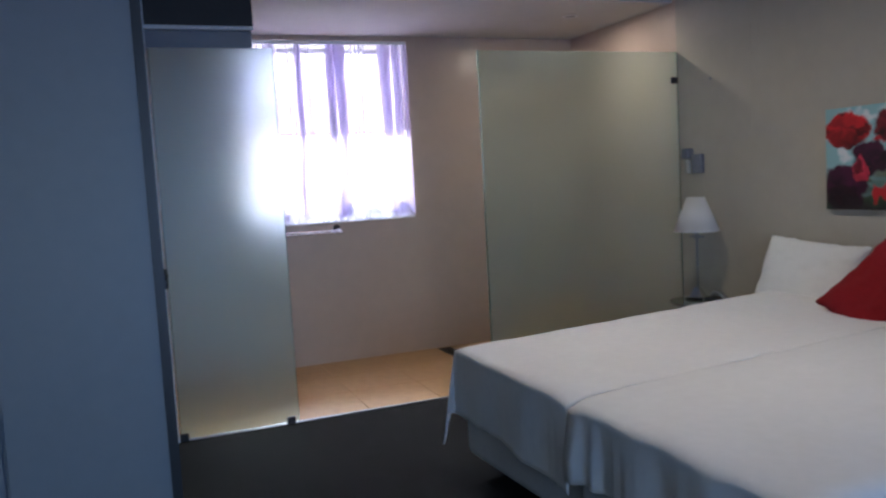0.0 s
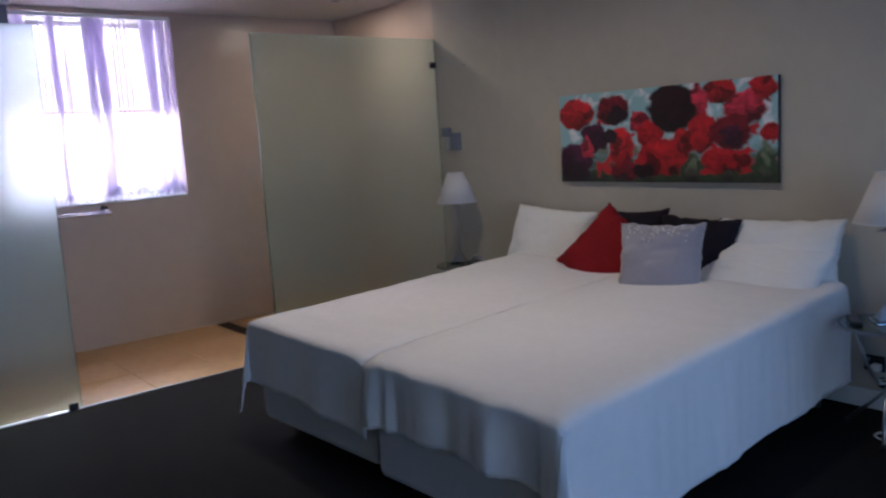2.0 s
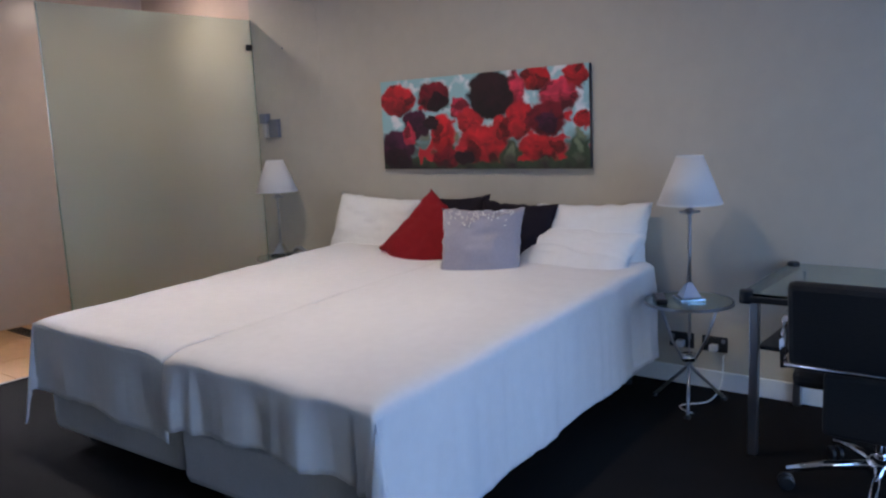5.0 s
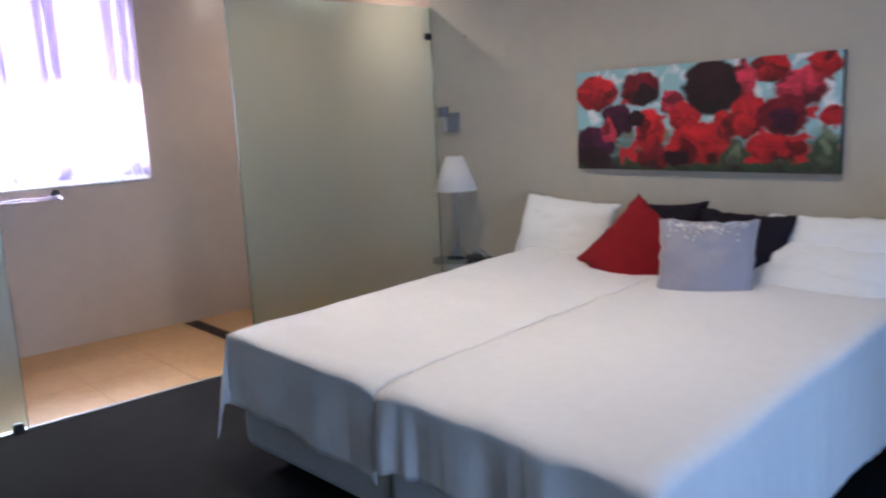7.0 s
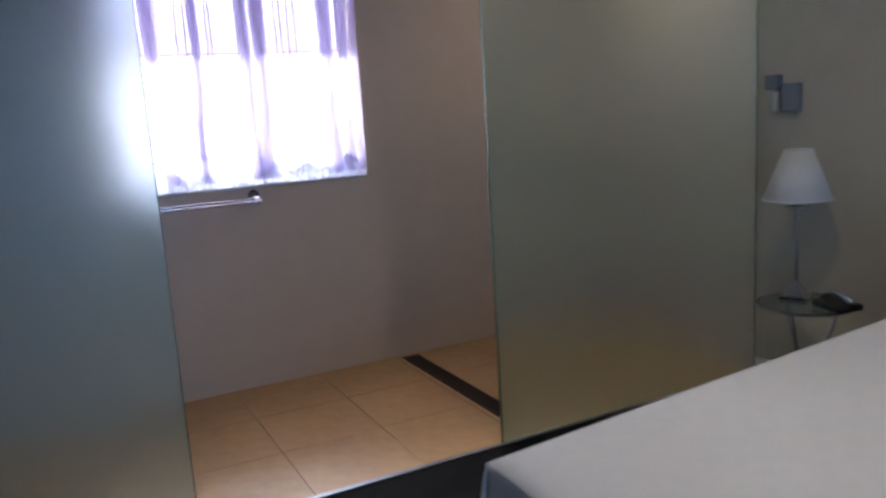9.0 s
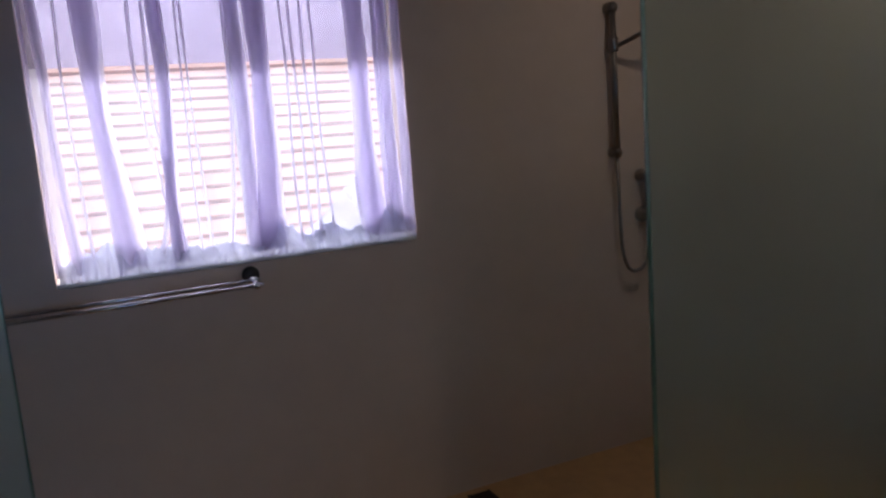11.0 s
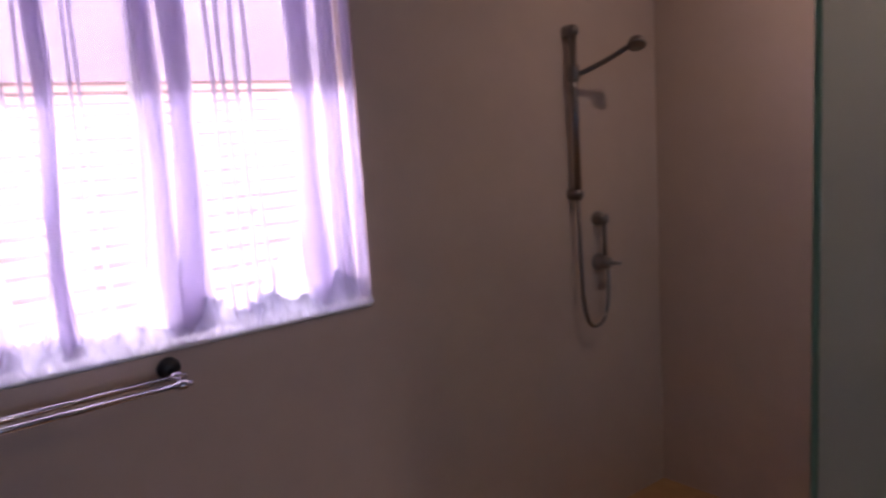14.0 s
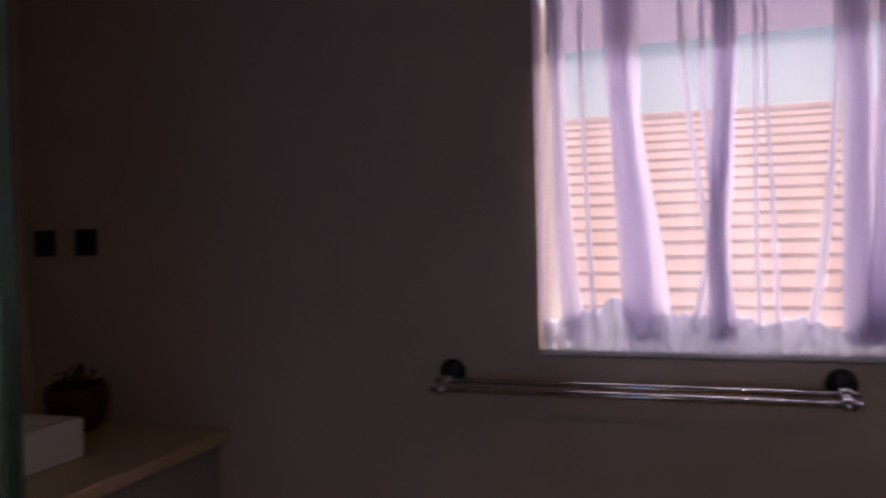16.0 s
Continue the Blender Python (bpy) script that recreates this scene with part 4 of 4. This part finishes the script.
# ---- neighbouring house seen through the window ----
nh = thing("neighbouring_house", "neighbouring house with a terracotta tiled roof", "house", (0, 0, 0))
R0, R1, RX0, RX1 = (12.6, -0.40), (18.9, 3.14), -14.0, 26.0
part("wall", B(((RX0 + 0.5, 13.2, -3.2), (RX1 - 0.5, 24.0, -0.3))), M_BRICK, nh)
roof = part("roof", bmesh.new(), M_ROOF, nh)
bmr = bmesh.new()
v = [bmr.verts.new(q) for q in ((RX0, R0[0], R0[1] - 0.06), (RX1, R0[0], R0[1] - 0.06), (RX1, R1[0], R1[1] - 0.06), (RX0, R1[0], R1[1] - 0.06), (RX1, 24.4, R0[1]), (RX0, 24.4, R0[1]))]
bmr.faces.new((v[0], v[1], v[2], v[3])), bmr.faces.new((v[3], v[2], v[4], v[5]))
roof.data = finish(bmr, "roof", M_ROOF)
NR = 21
slope = math.atan2(R1[1] - R0[1], R1[0] - R0[0])
rl_len = math.hypot(R1[1] - R0[1], R1[0] - R0[0]) / NR
cmesh = finish(B(((RX0, 0, 0), (RX1, rl_len * 1.1, 0.06)), bevel=0.0), "tile_course", M_ROOF)
for k in range(NR):
    t = part("tile_course", bmesh.new(), M_ROOF, roof)
    t.data = cmesh
    t.matrix_basis = Matrix.Translation((0, R0[0] + (R1[0] - R0[0]) * k / NR, R0[1] + (R1[1] - R0[1]) * k / NR)) @ pose(0, 0, 0, math.degrees(slope) - 8)
part("ridge_cap", tube(bmesh.new(), [(RX0, R1[0], R1[1]), (RX1, R1[0], R1[1])], 0.11, 10), M_ROOF, nh, smooth=True)
structure("ground", B(((-300, -300, -3.4), (300, 300, -3.2))), M_GROUND)

# ---- bathroom floor tiles ----
nx, ny = 9, 3
tw, th = (HX - LX) / nx, (WY - GY - 0.012) / ny
tmesh = finish(B(((0.0015, 0.0015, -0.003), (tw - 0.0015, th - 0.0015, 0.004)), bevel=0.0008), "tile", M_TILE)
for i in range(nx):
    for j in range(ny):
        t = new("tile", tmesh)
        t.parent = floor_bath
        t.matrix_basis = pose(LX + i * tw, GY + 0.012 + j * th, 0)
